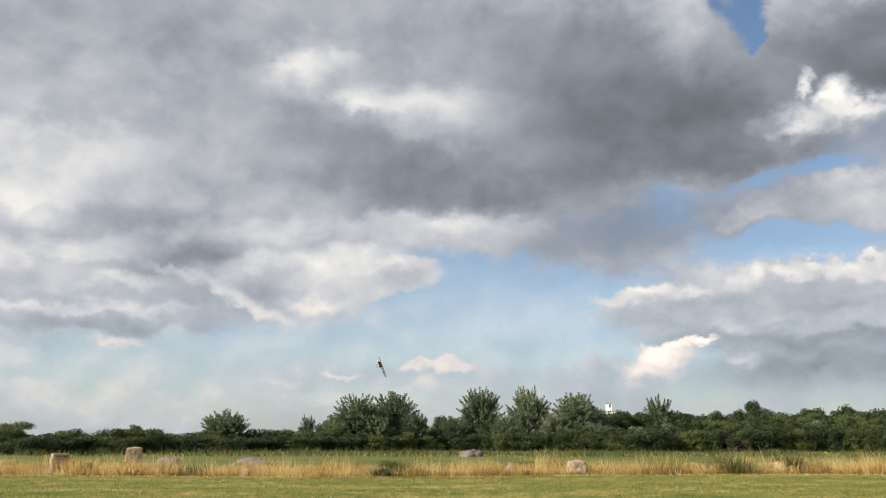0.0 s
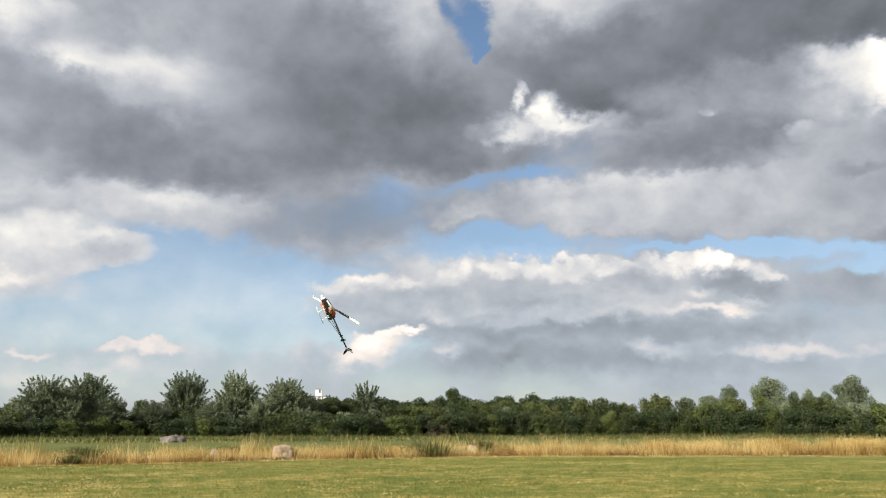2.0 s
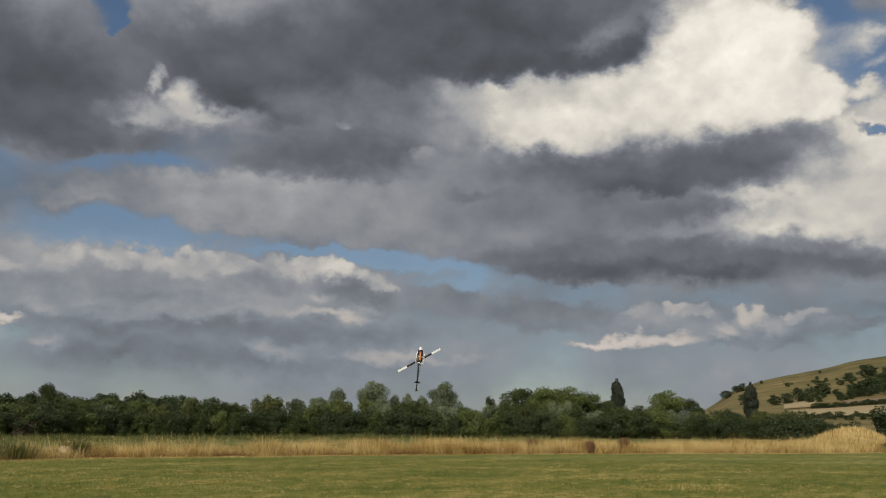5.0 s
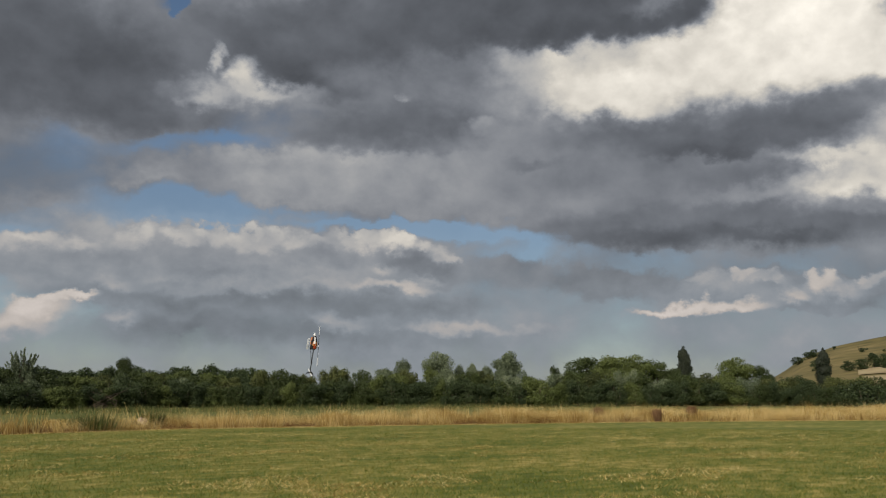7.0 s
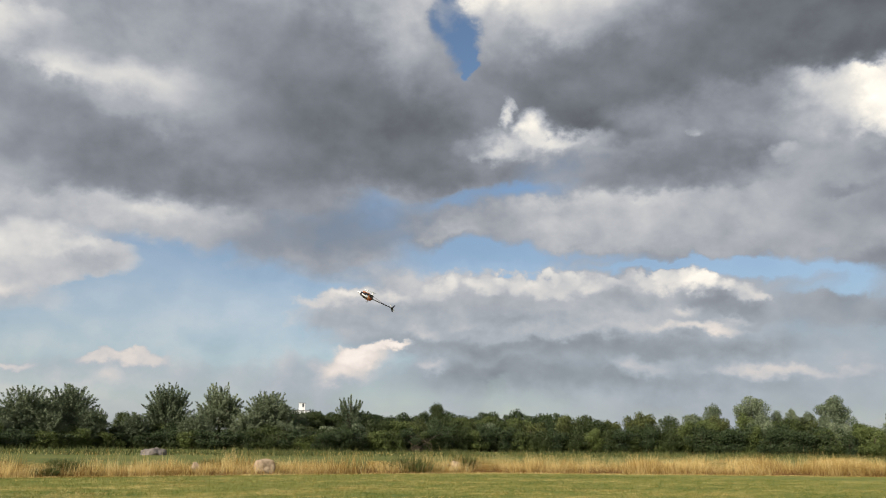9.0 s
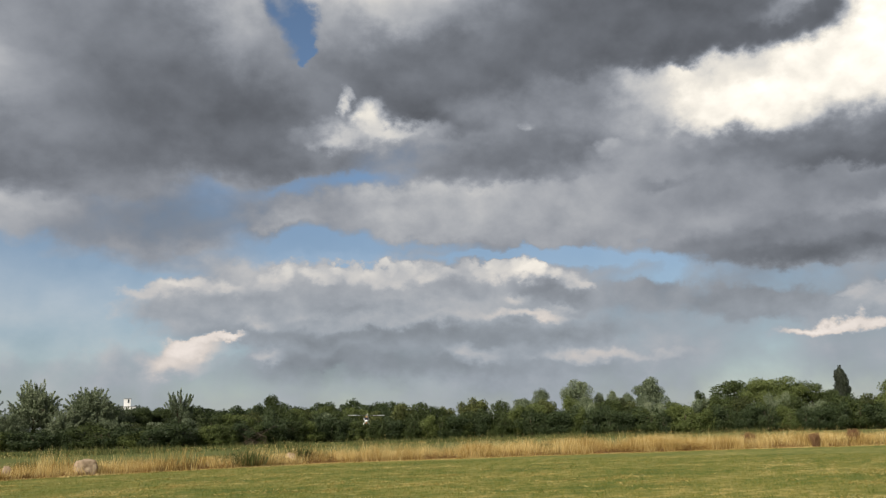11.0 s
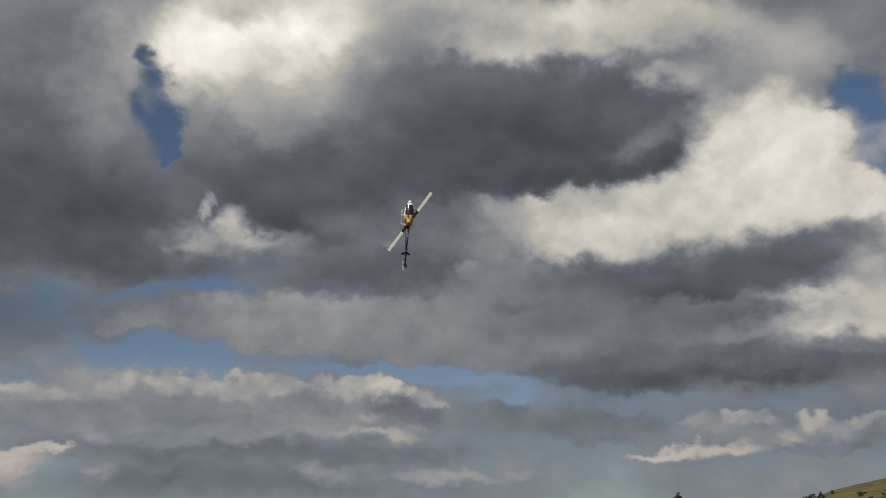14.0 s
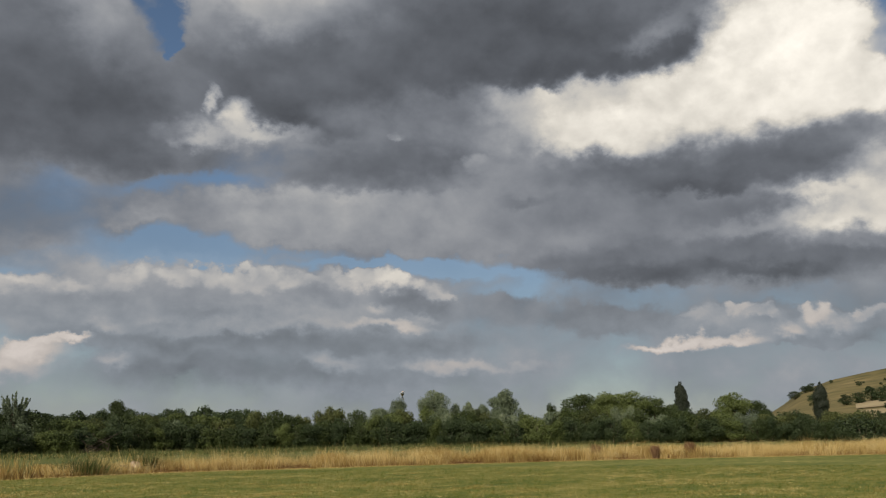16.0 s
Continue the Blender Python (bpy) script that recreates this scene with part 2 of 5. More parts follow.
cloud(22.7, 30.8, 2.4, 1.76, 7, 1, 0.808, 1)
cloud(27.1, 27.6, 4.9, 1.66, -9, 1, 0.327, 1)
cloud(31.2, 27.5, 2.9, 1.40, 2, 1, 0.299, 1)
cloud(24.3, 26.3, 1.6, 2.00, 5, 1, 0.188, 1)
cloud(35.0, 30.8, 1.7, 2.18, 1, 1, 0.273, 1)
cloud(25.8, 34.5, 2.1, 0.69, 6, 1, 0.443, 1)
cloud(29.3, 31.6, 1.7, 0.90, 4, 1, 0.667, 1)
cloud(46.8, 33.7, 11.7, 1.59, -7, 1, 0.602, 1)
cloud(54.1, 33.6, 7.1, 1.55, -8, 1, 0.735, 1)
cloud(48.9, 32.3, 5.1, 0.64, -5, 1, 0.753, 1)
cloud(61.5, 31.6, 6.9, 1.28, -16, 1, 0.456, 1)
cloud(42.0, 34.6, 6.7, 1.34, -2, 1, 0.392, 1)
cloud(64.8, 29.0, 4.7, 1.35, -12, 1, 0.392, 1)
cloud(38.4, 33.3, 2.6, 2.14, -0, 1, 0.270, 1)
cloud(48.1, 28.1, 14.1, 3.86, 2, 1, 0.101, 1)
cloud(43.8, 26.0, 13.3, 2.62, 6, 1, 0.083, 1)
cloud(50.0, 25.8, 10.5, 2.04, 6, 1, 0.077, 1)
cloud(34.6, 23.7, 11.9, 2.19, 8, 1, 0.087, 1)
cloud(30.2, 21.9, 4.8, 1.58, -5, 1, 0.068, 1)
cloud(27.7, 23.8, 6.0, 1.86, 3, 1, 0.106, 1)
cloud(33.8, 21.2, 4.5, 1.29, 1, 1, 0.087, 1)
cloud(57.4, 27.4, 5.0, 1.96, 1, 1, 0.111, 1)
cloud(39.7, 30.7, 3.8, 1.86, 16, 1, 0.127, 1)
cloud(59.6, 29.3, 2.9, 0.90, -10, 1, 0.318, 1)
cloud(61.8, 27.7, 1.8, 0.62, -11, 1, 0.281, 1)
cloud(57.1, 30.0, 1.4, 0.56, -9, 1, 0.392, 1)
cloud(65.2, 27.4, 2.5, 1.01, -12, 1, 0.318, 1)
cloud(21.2, 26.5, 1.3, 1.58, 6, 0, 0.150, 0.9)
cloud(20.5, 29.3, 1.0, 1.41, 16, 0.35, 0.150, 1)
cloud(19.7, 30.8, 0.6, 0.49, 8, 0.3, 0.150, 1)
cloud(21.9, 25.1, 0.6, 0.80, 6, 0, 0.150, 0.6)
cloud(19.5, 27.4, 0.7, 1.06, 7, 0.3, 0.150, 1)
cloud(35.5, 19.2, 10.8, 2.85, 0, 1, 0.124, 1)
cloud(36.3, 20.7, 4.9, 1.06, 0, 1, 0.152, 1)
cloud(42.4, 21.5, 4.5, 1.36, 3, 1, 0.163, 1)
cloud(33.1, 17.8, 3.2, 1.29, 1, 1, 0.102, 1)
cloud(39.5, 18.4, 2.4, 1.44, -1, 1, 0.100, 1)
cloud(35.5, 17.1, 2.5, 0.53, 0, 1, 0.096, 1)
cloud(29.5, 19.0, 5.1, 0.98, 2, 1, 0.202, 1)
cloud(45.5, 19.3, 3.2, 1.13, -3, 1, 0.176, 1)
cloud(37.5, 20.4, 0.4, 0.30, -0, 1, 0.245, 1)
cloud(42.6, 18.1, 1.0, 0.42, -2, 1, 0.245, 1)
cloud(31.8, 20.2, 2.4, 0.75, 2, 1, 0.107, 1)
cloud(26.3, 19.6, 3.9, 0.89, -1, 1, 0.269, 0.9)
cloud(26.2, 20.8, 0.9, 0.97, 3, 1, 0.427, 0.8)
cloud(28.3, 20.0, 2.4, 0.45, 3, 1, 0.416, 0.8)
cloud(24.1, 19.3, 1.5, 0.52, 4, 1, 0.352, 1)
cloud(24.5, 21.7, 0.3, 0.66, 4, 1, 0.329, 1)
cloud(29.8, 20.7, 1.6, 0.75, 2, 1, 0.083, 1)
cloud(42.9, 14.5, 18.7, 2.83, -1, 1, 0.210, 0.6)
cloud(48.8, 14.4, 8.2, 2.12, -2, 1, 0.167, 1)
cloud(55.0, 14.2, 7.3, 1.73, -4, 1, 0.150, 1)
cloud(34.2, 15.0, 8.2, 1.55, 2, 1, 0.244, 1)
cloud(31.6, 15.9, 5.5, 0.51, 2, 1, 0.282, 1)
cloud(39.1, 13.8, 5.0, 1.35, 0, 1, 0.217, 1)
cloud(34.2, 13.0, 7.0, 0.66, 1, 1, 0.230, 1)
cloud(46.5, 15.6, 1.4, 0.38, -1, 1, 0.130, 1)
cloud(37.2, 16.7, 4.6, 0.52, 1, 1, 0.156, 1)
cloud(42.6, 18.1, 0.9, 0.52, -0, 1, 0.244, 1)
cloud(44.6, 17.1, 2.8, 0.94, -1, 1, 0.194, 1)
cloud(35.3, 17.8, 4.9, 1.10, 2, 1, 0.106, 1)
cloud(27.9, 18.1, 3.9, 1.06, 4, 0.7, 0.150, 1)
cloud(72.0, 21.8, 3.1, 3.03, -11, 0, 0.150, 0.7)
cloud(69.9, 24.9, 1.8, 2.67, -11, 0, 0.150, 0.6)
cloud(75.4, 22.1, 4.3, 2.29, -12, 0.1, 0.150, 0.9)
cloud(72.5, 23.2, 1.9, 0.81, -1, 0.55, 0.437, 1.1)
cloud(71.9, 20.6, 0.9, 0.41, -10, 0.75, 0.489, 1)
cloud(76.9, 22.5, 1.0, 0.64, -13, 0.5, 0.463, 1)
cloud(74.6, 23.6, 1.3, 0.47, 8, 0.5, 0.412, 1)
cloud(73.0, 21.6, 1.0, 0.40, -11, 0.4, 0.412, 1)
cloud(71.8, 14.5, 7.6, 3.82, -8, 1, 0.484, 0.7)
cloud(75.4, 17.1, 3.5, 3.02, -10, 1, 0.505, 0.6)
cloud(74.0, 19.0, 2.0, 1.08, -11, 1, 0.422, 0.6)
cloud(71.2, 18.0, 1.7, 0.76, -9, 1, 0.609, 0.5)
cloud(74.4, 14.5, 3.8, 2.38, -9, 1, 0.463, 1)
cloud(72.7, 16.2, 2.0, 1.38, -9, 1, 0.539, 1)
cloud(69.1, 14.9, 2.1, 1.42, -7, 1, 0.442, 1)
cloud(73.5, 11.9, 4.2, 1.03, -8, 1, 0.357, 1)
cloud(55.1, 21.1, 8.7, 2.20, 3, 1, 0.412, 0.8)
cloud(62.2, 22.6, 7.6, 3.57, 2, 1, 0.634, 0.6)
cloud(66.9, 24.1, 2.0, 2.46, -9, 1, 0.672, 0.25)
cloud(68.7, 20.5, 2.2, 1.74, -9, 1, 0.634, 0.3)
cloud(70.2, 19.5, 0.8, 0.76, -9, 1, 0.573, 0.4)
cloud(64.4, 25.2, 4.2, 2.06, -8, 1, 0.646, 0.6)
cloud(60.4, 24.1, 3.2, 2.02, 21, 1, 0.621, 0.5)
cloud(56.2, 20.1, 7.1, 1.77, 0, 1, 0.585, 0.7)
cloud(52.2, 19.0, 3.6, 0.82, -3, 1, 0.539, 0.8)
cloud(62.8, 20.0, 7.5, 1.88, 1, 1, 0.609, 0.8)
cloud(48.3, 22.2, 1.0, 0.59, -2, 1, 0.463, 0.6)
cloud(46.3, 21.7, 2.4, 0.81, -1, 1, 0.330, 1)
cloud(51.1, 21.8, 2.4, 0.96, 6, 1, 0.403, 1)
cloud(50.2, 20.1, 2.0, 0.89, -3, 1, 0.489, 1)
cloud(57.1, 22.4, 2.3, 1.10, 13, 1, 0.544, 1)
cloud(64.8, 22.3, 2.2, 1.05, -8, 1, 0.672, 1)
cloud(48.0, 23.7, 6.5, 0.80, 1, 1, 0.071, 0.8)
cloud(53.2, 24.0, 5.2, 0.94, 3, 1, 0.068, 0.8)
cloud(57.3, 24.9, 2.7, 1.12, 27, 1, 0.075, 0.8)
cloud(72.9, 17.8, 1.5, 0.24, -20, 0, 0.150, 0.7)
cloud(60.6, 17.2, 9.4, 1.47, 2, 1, 0.130, 0.9)
cloud(60.1, 16.0, 7.9, 0.89, -3, 1, 0.090, 0.8)
cloud(53.2, 16.9, 4.7, 0.60, -3, 1, 0.106, 1)
cloud(65.9, 17.5, 3.6, 1.01, 8, 1, 0.145, 1)
cloud(64.0, 16.9, 4.0, 1.09, 5, 1, 0.098, 0.9)
cloud(58.2, 15.4, 3.1, 0.37, -5, 1, 0.082, 0.8)
cloud(61.8, 13.5, 3.3, 1.03, -5, 1, 0.115, 1)
cloud(65.6, 14.4, 1.6, 0.43, -1, 1, 0.494, 0.8)
cloud(67.2, 12.6, 4.5, 0.86, -3, 1, 0.494, 0.9)
cloud(70.0, 13.2, 2.7, 1.06, -7, 1, 0.489, 1)
cloud(63.2, 12.1, 4.4, 0.51, -5, 1, 0.244, 1)
cloud(60.1, 10.7, 12.2, 1.26, -2, 1, 0.106, 0.7)
cloud(52.9, 10.4, 5.0, 0.76, -6, 1, 0.086, 0.7)
cloud(61.2, 10.1, 3.7, 0.52, -4, 1, 0.078, 0.7)
cloud(72.9, 9.5, 5.4, 0.76, -10, 1, 0.106, 0.7)
cloud(65.9, 10.8, 6.7, 0.65, -5, 1, 0.115, 1)
cloud(56.4, 11.5, 6.1, 0.83, -4, 1, 0.130, 1)
cloud(68.4, 11.1, 4.1, 0.43, -6, 1, 0.173, 1)
cloud(49.5, 11.3, 3.1, 0.76, -2, 1, 0.130, 1)
cloud(42.9, 10.8, 5.4, 0.76, -4, 0.2, 0.150, 1)
cloud(34.2, 11.5, 6.2, 0.41, 1, 0.25, 0.150, 1)
cloud(27.8, 12.1, 5.5, 0.43, 2, 0.3, 0.150, 1.1)
cloud(22.5, 12.3, 3.8, 0.69, 4, 0.15, 0.150, 1)
cloud(25.2, 16.5, 3.4, 0.70, 5, 0.25, 0.150, 1.1)
cloud(21.3, 16.3, 2.6, 0.54, 6, 0.3, 0.150, 1.1)
cloud(21.7, 14.3, 3.8, 0.61, 5, 0.8, 0.194, 1)
cloud(20.8, 13.7, 1.9, 0.27, 5, 0.9, 0.217, 1)
cloud(44.8, 9.7, 3.5, 0.61, -1, 0.3, 0.150, 1)
cloud(17.0, 8.0, 7.5, 1.64, 2, 1, 0.223, 0.6)
cloud(15.8, 9.4, 5.5, 0.45, 4, 1, 0.338, 0.9)
cloud(13.9, 9.4, 1.0, 0.27, 3, 1, 0.386, 0.7)
cloud(16.6, 9.5, 1.0, 0.28, 3, 1, 0.406, 0.7)
cloud(19.8, 10.0, 1.0, 0.53, 3, 1, 0.437, 0.5)
cloud(28.3, 8.7, 11.6, 2.07, -1, 1, 0.237, 0.5)
cloud(29.6, 10.1, 11.5, 0.58, -1, 1, 0.246, 1)
cloud(38.7, 8.7, 2.6, 0.97, -13, 1, 0.191, 0.5)
cloud(26.7, 6.2, 11.6, 0.70, 0, 1, 0.150, 0.9)
cloud(36.5, 5.9, 4.4, 0.52, -1, 1, 0.150, 1)
cloud(20.4, 10.3, 0.7, 0.47, 3, 1, 0.368, 0.8)
cloud(22.9, 10.0, 0.9, 0.55, 2, 1, 0.343, 0.8)
cloud(24.9, 10.5, 1.3, 0.46, 2, 1, 0.327, 0.8)
cloud(27.9, 10.4, 2.4, 0.64, 2, 1, 0.327, 0.8)
cloud(30.3, 10.1, 0.7, 0.47, 1, 1, 0.343, 0.8)
cloud(32.4, 10.3, 1.4, 0.48, 1, 1, 0.274, 0.8)
cloud(35.2, 10.4, 1.3, 0.52, 0, 1, 0.376, 0.8)
cloud(37.2, 10.4, 1.1, 0.60, -0, 1, 0.430, 0.7)
cloud(40.0, 9.4, 1.1, 0.45, -16, 1, 0.351, 0.7)
cloud(26.6, 9.3, 5.7, 0.42, 2, 1, 0.220, 1)
cloud(22.0, 9.0, 2.2, 0.48, 2, 1, 0.230, 1)
cloud(32.8, 9.3, 2.2, 0.51, 0, 1, 0.197, 1)
cloud(37.9, 9.2, 1.9, 0.60, -0, 1, 0.145, 1)
cloud(39.6, 8.6, 1.5, 0.34, -1, 1, 0.161, 1)
cloud(36.1, 8.5, 0.6, 0.30, -0, 1, 0.288, 1)
cloud(38.9, 7.8, 0.9, 0.22, -1, 1, 0.274, 1)
cloud(36.5, 7.3, 2.3, 0.30, -1, 1, 0.343, 0.8)
cloud(28.3, 7.2, 4.4, 0.36, 1, 1, 0.253, 1)
cloud(31.4, 7.8, 2.1, 0.33, 0, 1, 0.226, 1)
cloud(25.0, 8.1, 2.9, 0.42, 1, 1, 0.185, 1)
cloud(22.1, 7.1, 2.5, 0.34, 1, 1, 0.197, 1)
cloud(33.2, 4.9, 1.8, 0.44, -1, 0.95, 0.237, 0.9)
cloud(41.3, 4.6, 3.2, 0.37, -1, 1, 0.274, 0.8)
cloud(45.8, 4.5, 1.3, 0.30, -2, 1, 0.230, 1)
cloud(23.5, 4.8, 2.8, 0.41, 0, 1, 0.150, 1)
cloud(15.3, 5.9, 1.9, 0.27, 5, 1, 0.493, 0.7)
cloud(14.4, 5.3, 1.7, 0.59, 2, 1, 0.437, 0.8)
cloud(13.6, 4.5, 1.7, 0.58, 1, 1, 0.366, 1)
cloud(16.2, 6.0, 1.3, 0.17, 7, 1, 0.454, 0.8)
cloud(19.3, 4.9, 1.0, 0.34, 1, 1, 0.285, 1)
cloud(18.7, 7.0, 1.0, 0.34, 2, 1, 0.269, 1)
cloud(22.0, 10.4, 0.5, 0.31, 3, 1, 0.335, 0.7)
cloud(23.9, 10.6, 0.5, 0.28, 3, 1, 0.359, 0.6)
cloud(26.3, 10.7, 0.6, 0.32, 2, 1, 0.343, 0.7)
cloud(27.3, 10.9, 0.5, 0.28, 2, 1, 0.368, 0.6)
cloud(29.1, 10.8, 0.6, 0.32, 2, 1, 0.351, 0.7)
cloud(31.4, 10.5, 0.6, 0.33, 1, 1, 0.311, 0.7)
cloud(33.7, 10.5, 0.6, 0.33, 1, 1, 0.327, 0.7)
cloud(34.6, 10.8, 0.5, 0.30, 1, 1, 0.385, 0.6)
cloud(36.1, 10.8, 0.5, 0.30, 0, 1, 0.403, 0.6)
cloud(37.9, 10.7, 0.5, 0.34, -0, 1, 0.430, 0.6)
cloud(38.9, 10.0, 0.5, 0.30, -10, 1, 0.351, 0.7)
cloud(40.9, 9.1, 0.5, 0.23, -11, 1, 0.303, 0.7)
cloud(47.8, 7.8, 6.5, 0.68, -2, 0.8, 0.179, 1)
cloud(51.6, 7.4, 3.4, 0.68, -2, 1, 0.185, 0.9)
cloud(45.5, 8.6, 2.3, 0.38, -2, 0.8, 0.179, 1)
cloud(62.3, 6.6, 7.5, 0.81, -2, 0.95, 0.217, 0.6)
cloud(59.8, 7.3, 2.9, 0.67, -3, 1, 0.252, 0.7)
cloud(59.5, 7.7, 1.0, 0.33, -4, 1, 0.314, 0.6)
cloud(61.1, 7.4, 0.9, 0.30, -4, 1, 0.282, 0.6)
cloud(62.8, 6.4, 0.8, 0.44, -4, 1, 0.357, 0.8)
cloud(64.5, 7.1, 0.8, 0.51, -4, 1, 0.357, 0.6)
cloud(65.6, 6.6, 0.9, 0.43, -4, 1, 0.305, 0.8)
cloud(67.4, 7.0, 1.2, 0.32, -4, 1, 0.289, 0.7)
cloud(61.3, 6.7, 1.4, 0.29, -4, 1, 0.210, 1)
cloud(58.3, 5.9, 2.3, 0.37, -0, 1, 0.422, 0.7)
cloud(54.3, 5.6, 1.9, 0.22, 2, 1, 0.375, 0.8)
cloud(56.4, 5.8, 1.5, 0.30, 0, 1, 0.403, 0.8)
cloud(69.4, 6.3, 2.0, 0.28, -5, 1, 0.217, 1)
cloud(75.0, 5.9, 0.8, 0.24, -5, 1, 0.330, 0.8)
cloud(59.0, 8.0, 0.5, 0.26, -4, 1, 0.330, 0.6)
cloud(60.3, 7.9, 0.5, 0.26, -4, 1, 0.330, 0.6)
cloud(61.7, 7.2, 0.4, 0.26, -4, 1, 0.305, 0.7)
cloud(64.0, 7.4, 0.4, 0.29, -4, 1, 0.366, 0.6)
cloud(65.1, 7.3, 0.4, 0.29, -4, 1, 0.348, 0.6)
cloud(66.8, 7.3, 0.4, 0.22, -5, 1, 0.314, 0.7)
cloud(68.1, 7.0, 0.4, 0.21, -5, 1, 0.282, 0.7)
cloud(56.9, 7.6, 0.7, 0.26, -3, 1, 0.244, 0.8)
cloud(64.7, 5.6, 2.1, 0.29, -4, 1, 0.173, 1)
cloud(72.9, 6.9, 2.8, 0.41, -5, 0.7, 0.145, 1)
body = wnode("ShaderNodeSeparateColor", i0=deck)
cover, bright = body.outputs[0], body.outputs[1]
grain = wmath("SUBTRACT", puff.outputs["Fac"], 0.5)
grain2 = wmath("SUBTRACT", fine.outputs["Fac"], 0.5)
dense = wmath("ADD", wmath("ADD", cover, wmath("MULTIPLY", grain, 0.7)), wmath("MULTIPLY", grain2, 0.25))
mask = wmath("MAXIMUM", wrange(dense, 0.15, 0.8), wrange(EL, 1.0, 20.0, 0.5, 0.0))
relief = wmath("SUBTRACT", puff.outputs["Fac"], puff2.outputs["Fac"])
shade = wmath("MULTIPLY", bright, wmath("ADD", 1.0, wmath("ADD", wmath("MULTIPLY", grain, 0.3), wmath("ADD", wmath("MULTIPLY", grain2, 0.5), wmath("MULTIPLY", relief, 0.8)))))
tint = wmix(wrange(shade, 0.08, 0.5), (0.91, 0.98, 1.115, 1), (1.055, 0.995, 0.89, 1))
hazy = wmix(wrange(shade, 0.19, 0.36), (0.885, 0.985, 1.10, 1), (1.08, 0.98, 0.91, 1))
hue = wmix(wrange(EL, 5.0, 12.0), hazy, tint)
lit = wnode("ShaderNodeVectorMath", i0=hue)
lit.operation = "SCALE"
wt.links.new(shade, lit.inputs["Scale"])
nishita = wnode("ShaderNodeTexSky")
nishita.sky_type, nishita.sun_disc = "NISHITA", False
nishita.sun_elevation, nishita.sun_rotation = radians(SUN_EL), radians(SUN_AZ)
nishita.air_density, nishita.dust_density, nishita.ozone_density = 1.0, 0.6, 2.0
clear = wnode("ShaderNodeBackground", Color=nishita.outputs[0], Strength=0.055)
clouds = wnode("ShaderNodeBackground", Color=lit.outputs[0], Strength=1.0)
both = wnode("ShaderNodeMixShader", i0=mask, i1=clear.outputs[0], i2=clouds.outputs[0])
wnode("ShaderNodeOutputWorld", Surface=both.outputs[0])


# ---- materials ----
def material(name, colours, scale=4.0, rough=0.8, metal=0.0, bump=0.0, island=0.0, objrand=0.0, detail=6.0, stretch=(1, 1, 1), through=0.0, spec=0.3):
    """Colours along a two-scale noise; island and objrand shift it per piece and per object."""
    m = bpy.data.materials.new(name)
    m.use_nodes = True
    nt = m.node_tree
    b = nt.nodes["Principled BSDF"]
    co = nt.nodes.new("ShaderNodeTexCoord")
    mp = nt.nodes.new("ShaderNodeMapping")
    mp.inputs["Scale"].default_value = stretch
    nt.links.new(co.outputs["Object"], mp.inputs["Vector"])
    n1 = nt.nodes.new("ShaderNodeTexNoise")
    n2 = nt.nodes.new("ShaderNodeTexNoise")
    n1.inputs["Scale"].default_value, n1.inputs["Detail"].default_value = scale, detail
    n2.inputs["Scale"].default_value, n2.inputs["Detail"].default_value = scale * 0.13, 3.0
    for n in (n1, n2):
        nt.links.new(mp.outputs[0], n.inputs["Vector"])

    def mth(op, a, v):
        k = nt.nodes.new("ShaderNodeMath")
        k.operation = op
        for s, x in zip(k.inputs, (a, v)):
            if isinstance(x, bpy.types.NodeSocket):
                nt.links.new(x, s)
            else:
                s.default_value = x
        return k.outputs[0]

    f = mth("ADD", mth("MULTIPLY", n1.outputs["Fac"], 0.6), mth("MULTIPLY", n2.outputs["Fac"], 0.4))
    if island:
        g = nt.nodes.new("ShaderNodeNewGeometry")
        f = mth("ADD", f, mth("MULTIPLY", mth("SUBTRACT", g.outputs["Random Per Island"], 0.5), island))
    if objrand:
        o = nt.nodes.new("ShaderNodeObjectInfo")
        f = mth("ADD", f, mth("MULTIPLY", mth("SUBTRACT", o.outputs["Random"], 0.5), objrand))
    ramp = nt.nodes.new("ShaderNodeValToRGB")
    nt.links.new(f, ramp.inputs[0])
    el = ramp.color_ramp.elements
    while len(el) < len(colours):
        el.new(0.5)
    for i, c in enumerate(colours):
        el[i].position = 0.36 + 0.28 * i / max(1, len(colours) - 1)
        el[i].color = (*c, 1)
    nt.links.new(ramp.outputs[0], b.inputs["Base Color"])
    b.inputs["Roughness"].default_value, b.inputs["Metallic"].default_value = rough, metal
    b.inputs["Specular IOR Level"].default_value = spec
    if bump:
        bp = nt.nodes.new("ShaderNodeBump")
        bp.inputs["Strength"].default_value, bp.inputs["Distance"].default_value = bump, 0.02
        nt.links.new(n1.outputs["Fac"], bp.inputs["Height"])
        nt.links.new(bp.outputs[0], b.inputs["Normal"])
    if through:
        tr = nt.nodes.new("ShaderNodeBsdfTranslucent")
        nt.links.new(ramp.outputs[0], tr.inputs["Color"])
        mx = nt.nodes.new("ShaderNodeMixShader")
        mx.inputs[0].default_value = through
        out = nt.nodes["Material Output"]
        nt.links.new(b.outputs[0], mx.inputs[1])
        nt.links.new(tr.outputs[0], mx.inputs[2])
        nt.links.new(mx.outputs[0], out.inputs["Surface"])
    return m


